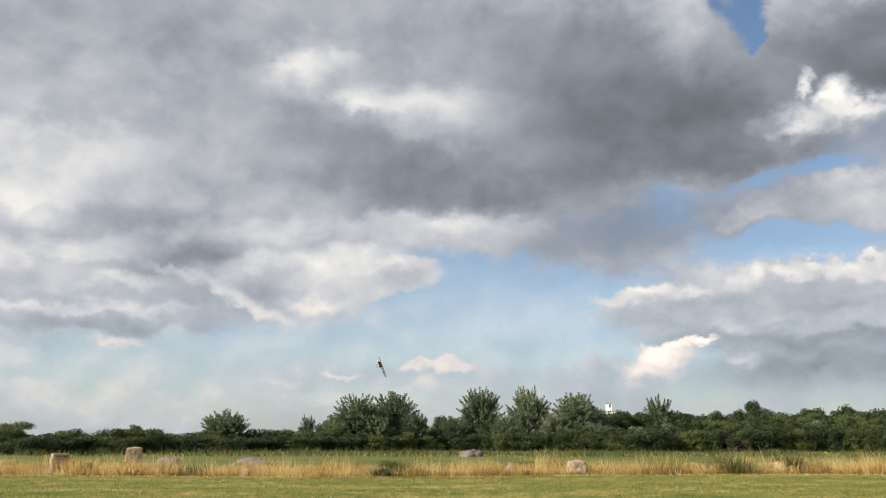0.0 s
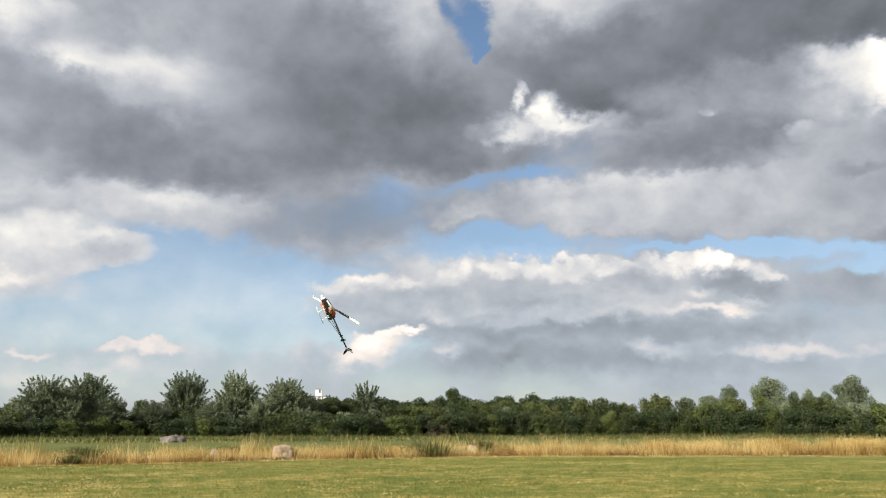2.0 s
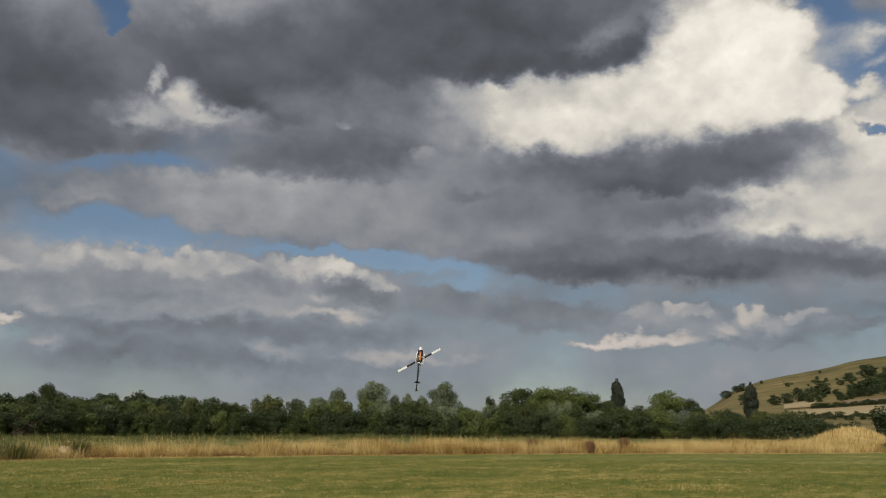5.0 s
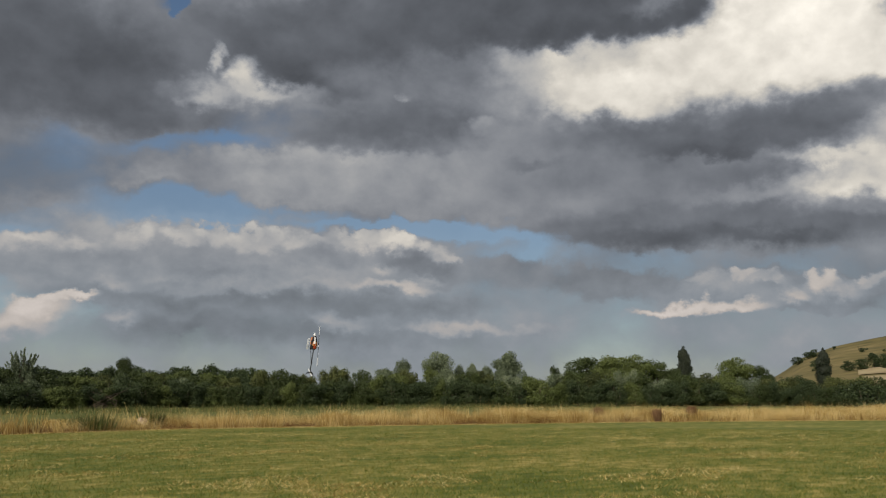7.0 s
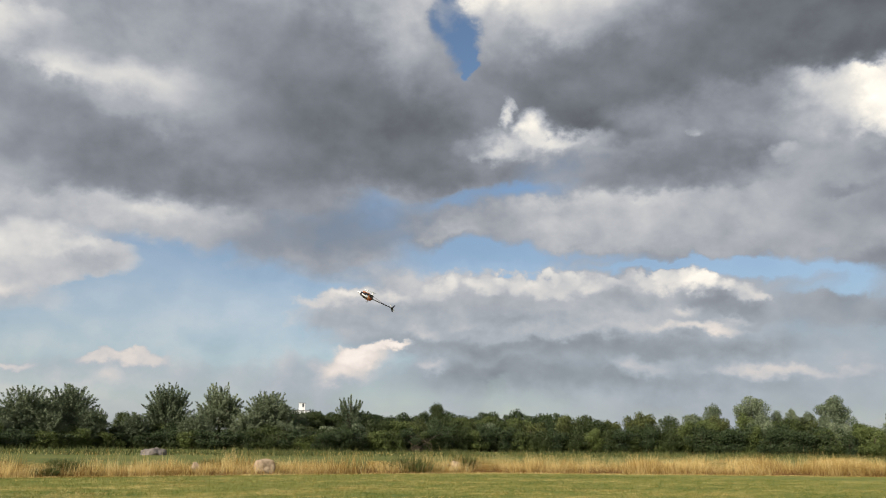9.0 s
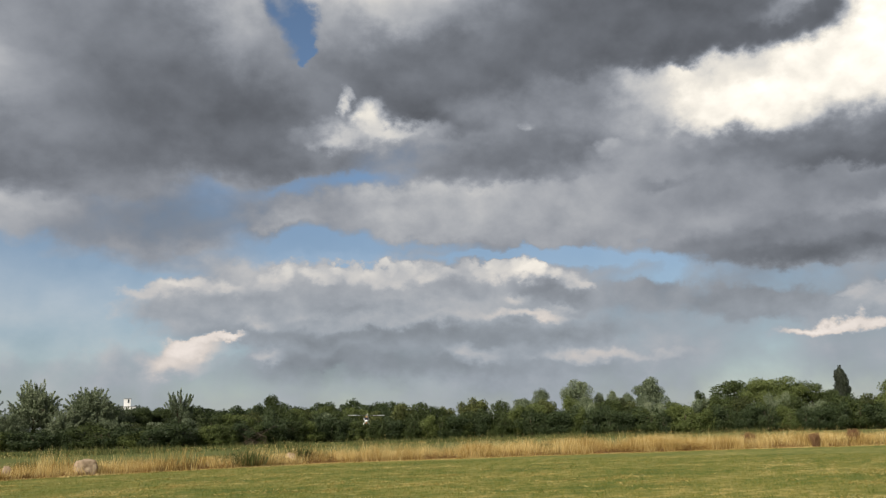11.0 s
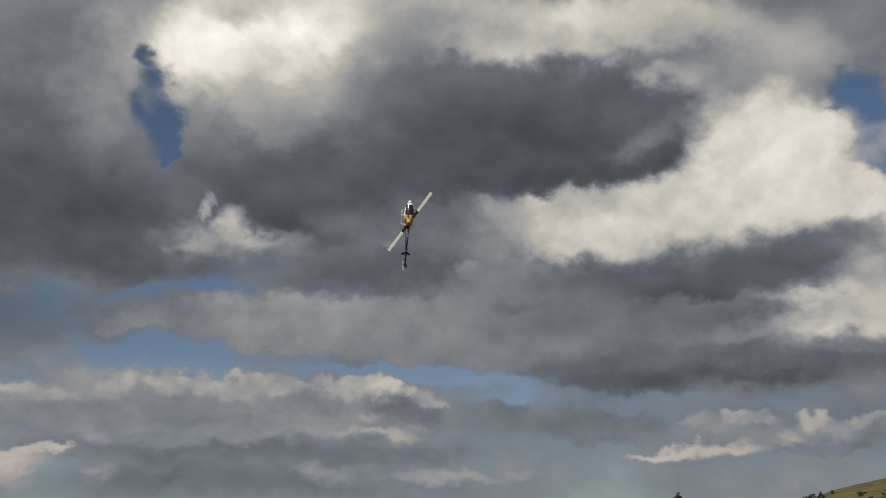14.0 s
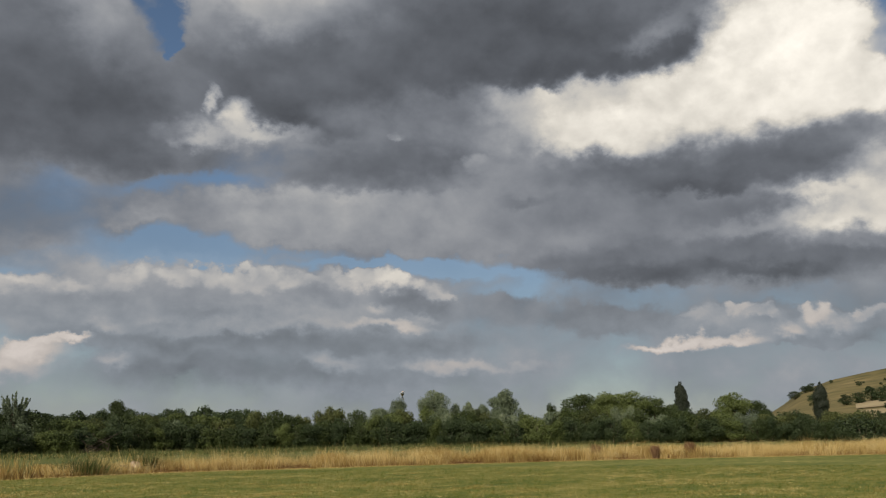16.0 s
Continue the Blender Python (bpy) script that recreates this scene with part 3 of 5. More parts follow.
M = dict(
    lawn=material("mown_grass", [(0.080, 0.104, 0.013), (0.125, 0.146, 0.019), (0.19, 0.18, 0.033), (0.38, 0.30, 0.095)], 2.6, 0.95, bump=0.4, stretch=(0.6, 0.9, 1)),
    field=material("field_grass", [(0.060, 0.076, 0.009), (0.098, 0.112, 0.015), (0.16, 0.15, 0.032)], 0.9, 0.95),
    blade=material("short_grass_blades", [(0.080, 0.106, 0.013), (0.128, 0.15, 0.02), (0.20, 0.188, 0.036), (0.41, 0.33, 0.11)], 2.6, 0.8, island=0.3, stretch=(0.6, 0.9, 1), through=0.3),
    straw=material("dry_grass", [(0.26, 0.155, 0.04), (0.49, 0.33, 0.10), (0.67, 0.49, 0.18), (0.80, 0.65, 0.32)], 0.5, 0.8, island=0.4, through=0.35),
    thatch=material("brown_thatch", [(0.13, 0.065, 0.022), (0.23, 0.125, 0.045), (0.36, 0.22, 0.085)], 0.5, 0.9, island=0.4, through=0.2),
    weed=material("green_weeds", [(0.05, 0.07, 0.02), (0.09, 0.11, 0.03), (0.16, 0.15, 0.05)], 0.4, 0.8, island=0.4, through=0.3),
    dock=material("brown_dock", [(0.13, 0.07, 0.032), (0.22, 0.125, 0.06)], 0.8, 0.9, island=0.4),
    leaf=material("leaves", [(0.042, 0.058, 0.016), (0.078, 0.10, 0.026), (0.125, 0.15, 0.042)], 0.6, 0.6, island=0.16, objrand=0.35, through=0.25),
    leaf_grey=material("grey_green_leaves", [(0.085, 0.108, 0.06), (0.15, 0.18, 0.098), (0.25, 0.28, 0.165)], 0.6, 0.6, island=0.2, objrand=0.15, through=0.25),
    leaf_olive=material("olive_leaves", [(0.038, 0.048, 0.015), (0.075, 0.088, 0.024), (0.13, 0.14, 0.043)], 0.6, 0.6, island=0.28, objrand=0.3, through=0.25),
    leaf_dark=material("dark_leaves", [(0.024, 0.038, 0.014), (0.045, 0.064, 0.022), (0.07, 0.09, 0.032)], 0.6, 0.6, island=0.16, through=0.2),
    leaf_black=material("blackish_leaves", [(0.010, 0.015, 0.008), (0.022, 0.028, 0.014), (0.036, 0.044, 0.022)], 0.6, 0.6, island=0.2, through=0.1),
    bark=material("bark", [(0.06, 0.045, 0.03), (0.12, 0.09, 0.065)], 6.0, 0.9, bump=0.5),
    stone=material("weathered_stone", [(0.23, 0.165, 0.105), (0.34, 0.25, 0.165), (0.45, 0.345, 0.235)], 5.0, 0.9, bump=0.6),
    grey_stone=material("grey_rubble", [(0.12, 0.10, 0.085), (0.21, 0.18, 0.155)], 4.0, 0.9, bump=0.6),
    hill=material("chalk_down_turf", [(0.085, 0.075, 0.022), (0.165, 0.13, 0.042), (0.25, 0.185, 0.072)], 0.03, 0.95),
    stubble=material("stubble_field", [(0.30, 0.225, 0.115), (0.42, 0.33, 0.18)], 0.05, 0.95),
    tilled=material("tilled_earth", [(0.16, 0.105, 0.055), (0.26, 0.175, 0.095)], 0.05, 0.95),
    chalk=material("bare_chalk", [(0.72, 0.71, 0.66), (0.85, 0.84, 0.8)], 0.3, 0.9),
    render_white=material("white_render", [(0.72, 0.71, 0.68), (0.83, 0.82, 0.79)], 0.5, 0.7),
    dark_glass=material("dark_glazing", [(0.03, 0.035, 0.04), (0.06, 0.065, 0.07)], 0.5, 0.2),
    roof=material("roof_felt", [(0.2, 0.19, 0.18), (0.3, 0.29, 0.28)], 0.5, 0.9),
    black=material("carbon_black", [(0.012, 0.012, 0.013), (0.03, 0.03, 0.032)], 30.0, 0.35, spec=0.5),
    white=material("white_plastic", [(0.74, 0.74, 0.73), (0.84, 0.84, 0.83)], 12.0, 0.35, spec=0.5),
    dark=material("dark_gloss", [(0.016, 0.012, 0.016), (0.034, 0.024, 0.028)], 8.0, 0.25, spec=0.5),
    orange=material("orange_gloss", [(0.52, 0.19, 0.09), (0.68, 0.30, 0.16)], 8.0, 0.3, spec=0.5),
    yellow=material("yellow_gloss", [(0.8, 0.45, 0.06), (0.85, 0.55, 0.12)], 8.0, 0.3, spec=0.5),
    red=material("dark_red_gloss", [(0.28, 0.035, 0.02), (0.42, 0.07, 0.03)], 8.0, 0.3, spec=0.5),
    metal=material("brushed_metal", [(0.45, 0.45, 0.46), (0.6, 0.6, 0.62)], 20.0, 0.35, 1.0),
)


# ---- small builders ----
def mesh_ob(name, verts, faces, mat, parent=None, label="", smooth=False):
    me = bpy.data.meshes.new(name)
    me.from_pydata([tuple(map(float, v)) for v in verts], [], [tuple(map(int, f)) for f in faces])
    for m in (mat if isinstance(mat, (list, tuple)) else [mat]):
        me.materials.append(m)
    if smooth:
        me.polygons.foreach_set("use_smooth", [True] * len(me.polygons))
    ob = new(name, me)
    if parent is not None:
        ob.parent = parent
    if label:
        tagged(ob, label)
    return ob


def quick_mesh(name, verts, n, mat, parent=None):
    """A mesh of loose n-gons from a flat vertex array (count, n, 3)."""
    me = bpy.data.meshes.new(name)
    k = len(verts)
    me.vertices.add(k * n)
    me.vertices.foreach_set("co", np.asarray(verts, dtype=np.float32).ravel())
    me.loops.add(k * n)
    me.loops.foreach_set("vertex_index", np.arange(k * n, dtype=np.int32))
    me.polygons.add(k)
    me.polygons.foreach_set("loop_start", np.arange(0, k * n, n, dtype=np.int32))
    me.polygons.foreach_set("loop_total", np.full(k, n, dtype=np.int32))
    me.materials.append(mat)
    me.update(calc_edges=True)
    ob = new(name, me)
    if parent is not None:
        ob.parent = parent
    return ob


def part(name, bm, mat, parent, label="", smooth=True):
    me = bpy.data.meshes.new(name)
    bm.normal_update()
    bm.to_mesh(me)
    bm.free()
    for m in (mat if isinstance(mat, (list, tuple)) else [mat]):
        me.materials.append(m)
    if smooth:
        me.polygons.foreach_set("use_smooth", [True] * len(me.polygons))
    ob = new(name, me)
    ob.parent = parent
    if label:
        tagged(ob, label)
    return ob


def lathe_x(rings, seg=20):
    """A closed skin round the x axis. rings: (x, y half width, z low, z high)."""
    bm = bmesh.new()
    loops = []
    for x, w, lo, hi in rings:
        mid, half = (lo + hi) / 2, (hi - lo) / 2
        loops.append([bm.verts.new((x, w * math.cos(2 * math.pi * i / seg), mid + half * math.sin(2 * math.pi * i / seg))) for i in range(seg)])
    for a, b in zip(loops, loops[1:]):
        for i in range(seg):
            bm.faces.new((a[i], a[(i + 1) % seg], b[(i + 1) % seg], b[i]))
    bm.faces.new(loops[0])
    bm.faces.new(loops[-1][::-1])
    bmesh.ops.recalc_face_normals(bm, faces=bm.faces)
    return bm


def tube(points, radius, seg=8):
    bm = bmesh.new()
    pts = [Vector(p) for p in points]
    loops = []
    for i, p in enumerate(pts):
        d = (pts[min(i + 1, len(pts) - 1)] - pts[max(i - 1, 0)]).normalized()
        u = d.cross(Vector((0, 0, 1)) if abs(d.z) < 0.9 else Vector((1, 0, 0))).normalized()
        v = d.cross(u)
        r = radius[i] if isinstance(radius, (list, tuple)) else radius
        loops.append([bm.verts.new(p + r * (u * math.cos(2 * math.pi * k / seg) + v * math.sin(2 * math.pi * k / seg))) for k in range(seg)])
    for a, b in zip(loops, loops[1:]):
        for k in range(seg):
            bm.faces.new((a[k], a[(k + 1) % seg], b[(k + 1) % seg], b[k]))
    bm.faces.new(loops[0])
    bm.faces.new(loops[-1][::-1])
    bmesh.ops.recalc_face_normals(bm, faces=bm.faces)
    return bm


def box(cx, cy, cz, sx, sy, sz, bevel=0.0):
    bm = bmesh.new()
    bmesh.ops.create_cube(bm, size=1, matrix=Matrix.Translation((cx, cy, cz)) @ Matrix.Diagonal((sx, sy, sz, 1)))
    if bevel:
        bmesh.ops.bevel(bm, geom=bm.edges[:], offset=bevel, segments=2, affect="EDGES", profile=0.5)
    return bm


# ---- ground ----
def edge_y(x):
    """Line where the mown field stops."""
    return np.interp(x, (-60, -18, -5, 8, 18.4, 28, 40, 50.5, 62, 75, 110), (40.0, 40.2, 38.6, 41.8, 43.4, 40.8, 37.2, 32.2, 25.8, 22.5, 16.0))



def sheet(name, x0, x1, y0, y1, z, nx, ny, mat, label, category):
    xs, ys = np.linspace(x0, x1, nx + 1), np.linspace(y0, y1, ny + 1)
    verts = [(x, y, z) for y in ys for x in xs]
    faces = [(j * (nx + 1) + i, j * (nx + 1) + i + 1, (j + 1) * (nx + 1) + i + 1, (j + 1) * (nx + 1) + i) for j in range(ny) for i in range(nx)]
    return tagged(mesh_ob(name, verts, faces, mat), label, category, kind="structure")


sheet("ground", -2500, 2500, -2500, 2500, -0.02, 10, 10, M["field"], "flat rough green pasture reaching to the horizon", "ground")
xs = np.concatenate([[-200], np.linspace(-60, 110, 69), [260]])
verts = [(x, y, 0.0) for x in xs for y in (-150, 0, float(edge_y(x)) + 0.12 * noise.noise((x * 1.7, 0, 0)))]
tagged(mesh_ob("mown_field", verts, [(3 * i + j, 3 * i + 3 + j, 3 * i + 4 + j, 3 * i + 1 + j) for i in range(len(xs) - 1) for j in range(2)], M["lawn"]),
       "mown yellowing grass field with pale hay streaks", "grass", kind="structure")


def blades(name, pts, heights, width, lean, mat, label, category, rng):
    n = len(pts)
    a = rng.uniform(0, 2 * math.pi, n)
    side = np.stack([np.cos(a), np.sin(a), np.zeros(n)], 1) * (np.asarray(width) / 2).reshape(-1, 1)
    b = rng.uniform(0, 2 * math.pi, n)
    tip = np.stack([np.cos(b) * lean * heights, np.sin(b) * lean * heights, heights], 1)
    p = np.concatenate([pts, np.zeros((n, 1))], 1)
    return tagged(quick_mesh(name, np.stack([p - side, p + side, p + tip], 1), 3, mat), label, category, kind="stuff")


rng = np.random.default_rng(4)
# short blades on the nearer part of the mown field
n = 320000
r, th = rng.uniform(8.0, 46.0, n), np.radians(rng.uniform(-34, 84, n))
pts = np.stack([r * np.sin(th), r * np.cos(th)], 1)
pts = pts[pts[:, 1] < edge_y(pts[:, 0])]
n = len(pts)
blades("short_grass", pts, rng.uniform(0.03, 0.075, n), 0.012, 0.8, M["blade"], "short mown grass blades with dry clippings", "grass", rng)


# dry clippings left in rows by the mower
n = 160000
r, th = rng.uniform(8.0, 40.0, n), np.radians(rng.uniform(-34, 84, n))
pts = np.stack([r * np.sin(th), r * np.cos(th)], 1)
row = np.array([noise.noise((x * 0.3, y * 0.5, 5.0)) + 0.6 * noise.noise((x * 1.2, y * 1.6, 9.0)) for x, y in pts])
pts = pts[(row > 0.26) & (pts[:, 1] < edge_y(pts[:, 0]) - 0.2)]
blades("hay_clippings", pts, rng.uniform(0.03, 0.07, len(pts)), 0.016, 1.6, M["straw"], "pale dry hay clippings lying on the mown grass", "hay", rng)

# bleached strip that the mower left at the foot of the verge
n = 26000
pts = np.stack([rng.uniform(-45, 110, n), rng.uniform(-0.5, 0.05, n)], 1)
pts[:, 1] += edge_y(pts[:, 0])
blades("mown_edge_straw", pts, rng.uniform(0.03, 0.1, n), 0.03, 1.4, M["straw"], "pale flattened straw at the edge of the mown field", "hay", rng)


def verge(name, n, x0, x1, y0, y1, h0, h1, width, lean, mat, label, seed, patch=0.0, freq=0.15, vary=0.5):
    g = np.random.default_rng(seed)
    pts = np.stack([g.uniform(x0, x1, n), g.uniform(y0, y1, n)], 1)
    if y1 < 60:
        pts[:, 1] += edge_y(pts[:, 0])
    clump = np.array([noise.noise((x * freq, y * freq * 2, seed)) for x, y in pts])
    tuft = np.array([noise.noise((x * freq * 6, y * freq * 6, seed + 5)) for x, y in pts])
    keep = clump + 0.4 * tuft > patch
    pts, clump, tuft = pts[keep], clump[keep], tuft[keep]
    h = g.uniform(h0, h1, len(pts)) * np.clip(0.85 + vary * clump + 0.9 * vary * tuft, 0.25, 1.6)
    if y1 < 60:
        h *= np.interp(pts[:, 0], (0, 25), (0.95, 1.22))
    return blades(name, pts, h, width, lean, mat, label, "grass", g)


verge("dry_grass_verge", 190000, -45, 110, 0.0, 2.3, 0.28, 0.7, 0.018, 0.4, M["straw"], "tall dry straw-coloured grass along the field edge", 11, -0.26, 0.3, 0.75)
verge("tall_dry_grass", 40000, -40, 100, 0.2, 2.2, 0.5, 0.95, 0.02, 0.32, M["straw"], "taller seeding tufts of bleached grass in the verge", 19, 0.16, 0.5, 0.7)
verge("brown_thatch", 60000, -45, 110, -0.05, 2.2, 0.06, 0.32, 0.03, 0.8, M["thatch"], "rust-brown dead thatch at the foot of the dry grass", 21, -0.15, 0.35, 0.8)
verge("dry_grass_tussocks", 90000, 34, 92, 1.2, 12, 0.3, 0.75, 0.026, 0.45, M["straw"], "bleached grass tussocks behind the field edge", 12, -0.02, 0.2, 0.7)
verge("green_weed_verge", 45000, -45, 120, 0.3, 9, 0.15, 0.55, 0.022, 0.5, M["weed"], "low green weeds among the dry grass", 13, 0.02, 0.25, 0.7)
verge("far_grass_fringe", 30000, -70, 170, 88, 118, 0.3, 0.9, 0.09, 0.5, M["weed"], "rank grass at the foot of the hedgerow", 14, 0.0)
verge("far_straw_fringe", 9000, -70, 150, 88, 124, 0.12, 0.35, 0.05, 0.5, M["straw"], "bleached grass at the foot of the hedgerow", 15, 0.05)


# ---- trees and hedge ----
def foliage(name, lobes, count, size, mat, parent, seed):
    """Leaf clumps over the skin of several lobes (centre, radii)."""
    g = np.random.default_rng(seed)
    w = np.array([l[3] * l[4] + l[4] * l[5] + l[3] * l[5] for l in lobes])
    pick = g.choice(len(lobes), count, p=w / w.sum())
    L = np.array(lobes)[pick]
    d = g.normal(size=(count, 3))
    d /= np.linalg.norm(d, axis=1)[:, None]
    rad = 1 - 0.45 * g.random(count) ** 2 + 0.12 * g.normal(size=count)
    c = L[:, :3] + d * L[:, 3:] * rad[:, None]
    u = g.normal(size=(count, 3))
    u -= d * (np.sum(u * d, 1) * 0.4)[:, None]
    u /= np.linalg.norm(u, axis=1)[:, None]
    v = np.cross(u, d + 0.7 * g.normal(size=(count, 3)))
    v /= np.linalg.norm(v, axis=1)[:, None] + 1e-9
    s = size * g.uniform(0.55, 1.3, (count, 1))
    quads = np.stack([c - u * s, c - v * s * 0.55, c + u * s, c + v * s * 0.55], 1)
    return quick_mesh(name, quads, 4, mat, parent)


def sprays(name, branches, count, size, mat, parent, seed):
    """Leaf clumps strung along branches (foot, tip, thickness), thinning out towards the tips."""
    g = np.random.default_rng(seed)
    B = np.array([list(a) + list(e) + [r] for a, e, r in branches])
    L = B[g.integers(0, len(B), count)]
    s = (0.25 + 0.8 * g.random(count) ** 0.75)[:, None]
    off = g.normal(size=(count, 3)) * (L[:, 6:7] * np.clip(1.15 - s, 0.18, 1))
    c = L[:, :3] + (L[:, 3:6] - L[:, :3]) * s + off
    u = (L[:, 3:6] - L[:, :3]) + 0.35 * g.normal(size=(count, 3))
    u /= np.linalg.norm(u, axis=1)[:, None]
    v = np.cross(u, g.normal(size=(count, 3)))
    v /= np.linalg.norm(v, axis=1)[:, None] + 1e-9
    z = size * g.uniform(0.6, 1.4, (count, 1))
    return quick_mesh(name, np.stack([c - u * z, c - v * z * 0.55, c + u * z, c + v * z * 0.55], 1), 4, mat, parent)


def tree(kind, seed):
    """A unit-sized tree: 1 high, about 1 across."""
    g = random.Random(seed)
    top = new("tree")
    lobes, limbs = [], []
    if kind == "poplar":
        for i in range(14):
            z = 0.08 + 0.88 * i / 13
            wdt = 0.34 * (0.8 + 0.2 * math.sin(3.1 * z)) * (1.0 if z < 0.82 else math.sqrt(max(0.08, 1.0 - ((z - 0.82) / 0.15) ** 2)))
            lobes.append((g.uniform(-0.08, 0.08), g.uniform(-0.08, 0.08), z, wdt, wdt, 0.09))
        leafmat, count, size = M["leaf_black"], 15000, 0.03
    else:
        k = 26 if kind != "young" else 18
        for i in range(k):
            z = g.uniform(0.15, 0.92)
            env = max(0.05, 1 - ((z - 0.5) / 0.47) ** 2) ** 0.85 * (0.36 if kind != "young" else 0.30)
            a = g.uniform(0, 6.28)
            q = env * g.uniform(0.3, 1.0)
            rr = g.uniform(0.09, 0.17) if kind != "young" else g.uniform(0.06, 0.13)
            lobes.append((q * math.cos(a), q * math.sin(a), z, rr * 1.1, rr * 1.1, rr * 0.75))
        lobes.append((0, 0, 0.55, 0.24, 0.24, 0.3))
        leafmat, count, size = {"broad": (M["leaf"], 13000, 0.017), "grey": (M["leaf_grey"], 32000, 0.0125), "young": (M["leaf_grey"], 11000, 0.0135), "willow": (M["leaf_grey"], 20000, 0.014),
                                "hill": (M["leaf_dark"], 1500, 0.04), "far": (M["leaf_dark"], 3000, 0.03)}[kind]
    bm = tube([(0, 0, -0.02), (0.01, 0, 0.2), (-0.01, 0.01, 0.5), (0, 0, 0.8)], [0.035, 0.028, 0.018, 0.006], 8)
    for i in range(7):
        l = g.choice(lobes)
        sub = tube([(0, 0, 0.12 + 0.06 * i), (l[0] * 0.5, l[1] * 0.5, (l[2] + 0.2 + 0.06 * i) / 2), (l[0], l[1], l[2])], [0.012, 0.008, 0.003], 5)
        tmp = bpy.data.meshes.new("limb")
        sub.to_mesh(tmp)
        sub.free()
        bm.from_mesh(tmp)
        bpy.data.meshes.remove(tmp)
    part("trunk", bm, M["bark"], top)
    if kind in ("grey", "young"):
        branches = []
        for i in range(300 if kind == "grey" else 90):
            a, up = g.uniform(0, 6.28), g.uniform(-0.55, 1.0)
            flat = math.sqrt(max(0.0, 1 - up * up))
            wide, reach = (0.47 if kind == "grey" else 0.36), g.uniform(0.55, 1.0)
            tip = (wide * flat * math.cos(a) * reach, wide * flat * math.sin(a) * reach, 0.52 + 0.47 * up * reach)
            branches.append(((tip[0] * 0.25, tip[1] * 0.25, 0.3 + 0.35 * (tip[2] - 0.3)), tip, g.uniform(0.03, 0.055)))
        sprays("crown", branches, count, size, leafmat, top, seed)
    else:
        foliage("crown", lobes, count, size, leafmat, top, seed)
    return top


PROTO = {}
LABEL = {"broad": "leafy green broadleaf tree rising behind the hedgerow", "grey": "grey-green willow tree with a loose crown behind the hedgerow",
         "young": "slender pale green young tree above the hedgerow", "willow": "tall billowing grey-green willow behind the hedgerow", "poplar": "dark narrow poplar tree standing behind the hedge"}


def plant(kind, x, y, h, w, seed, z=-0.02):
    key = (kind, seed % 4)
    m = pose(x, y, z, 0, 0, (seed * 73) % 360) @ Matrix.Diagonal((w, w, h, 1))
    if key not in PROTO:
        ob = tree(kind, 20 + seed % 4)
        ob.matrix_basis = m
        PROTO[key] = tagged(ob, LABEL[kind], "tree", "trees on the hill" if kind == "hill" else "trees behind the hedge")
    else:
        copy_thing(PROTO[key], pose(0, 0, 0)).matrix_basis = m


plant("grey", -32.5, 129.8, 6.4, 8.0, 0)
plant("young", -21.7, 139.6, 6.1, 4.4, 1)
plant("grey", -14.1, 145.3, 9.6, 10.4, 2)
plant("grey", -8.6, 151.1, 10.5, 9.9, 3)
plant("young", -3.9, 154.9, 6.4, 5.5, 4)
plant("grey", 6.6, 151.9, 11.1, 9.3, 5)
plant("grey", 15.0, 150.7, 11.3, 8.9, 6)
plant("grey", 22.2, 145.3, 10.0, 9.6, 7)
plant("young", 27.7, 145.8, 6.8, 6.3, 8)
plant("young", 37.5, 150.2, 10.2, 8.2, 9)
plant("broad", 59.6, 166.4, 9.3, 5.8, 10)
plant("broad", -51.6, 146.1, 4.3, 4.2, 11)
plant("broad", -50.5, 101.8, 3.9, 7.3, 12)
plant("broad", -57.1, 131.6, 3.2, 6.1, 13)
plant("broad", -0.4, 163.8, 6.2, 5.1, 14)
plant("broad", -18.6, 147.5, 6.0, 4.9, 15)
plant("broad", -31.4, 154.3, 3.2, 5.6, 16)
plant("willow", 94.0, 128.7, 7.2, 8.0, 17)
plant("willow", 99.1, 129.7, 8.7, 5.1, 18)
plant("willow", 106.8, 128.5, 10.6, 9.2, 19)
plant("willow", 110.9, 127.5, 8.2, 4.1, 20)
plant("willow", 111.7, 124.0, 8.6, 3.1, 21)
plant("willow", 115.0, 123.6, 7.6, 4.1, 22)
plant("willow", 117.1, 119.8, 10.6, 9.0, 23)
plant("broad", 125.5, 115.3, 8.0, 3.6, 24)
plant("broad", 131.0, 111.8, 10.0, 11.1, 25)
plant("broad", 130.8, 105.8, 9.4, 8.4, 26)
plant("broad", 135.6, 104.7, 9.9, 11.0, 27)
plant("broad", 141.3, 102.7, 9.2, 10.0, 28)
plant("broad", 142.3, 99.3, 7.6, 6.2, 29)
plant("poplar", 183.5, 125.1, 13.5, 4.4, 30)
plant("broad", 175.0, 106.0, 10.5, 12.3, 31)
plant("broad", 179.0, 101.7, 8.9, 8.8, 32)
plant("broad", 171.9, 109.0, 6.4, 5.8, 33)
plant("poplar", 196.0, 96.1, 12.2, 4.5, 34)
plant("broad", 88.7, 135.1, 6.8, 3.5, 35)
plant("broad", 76.7, 144.3, 7.1, 4.7, 36)
plant("broad", 26.4, 149.6, 5.7, 7.6, 37)
plant("broad", 30.8, 149.5, 6.4, 7.0, 38)
plant("broad", 34.7, 151.7, 6.7, 6.7, 39)
plant("broad", 41.4, 154.5, 6.4, 6.8, 40)
plant("broad", 44.9, 149.5, 5.5, 6.7, 41)
plant("broad", 57.1, 146.9, 5.9, 7.9, 42)
plant("broad", 63.7, 149.0, 6.6, 10.4, 43)
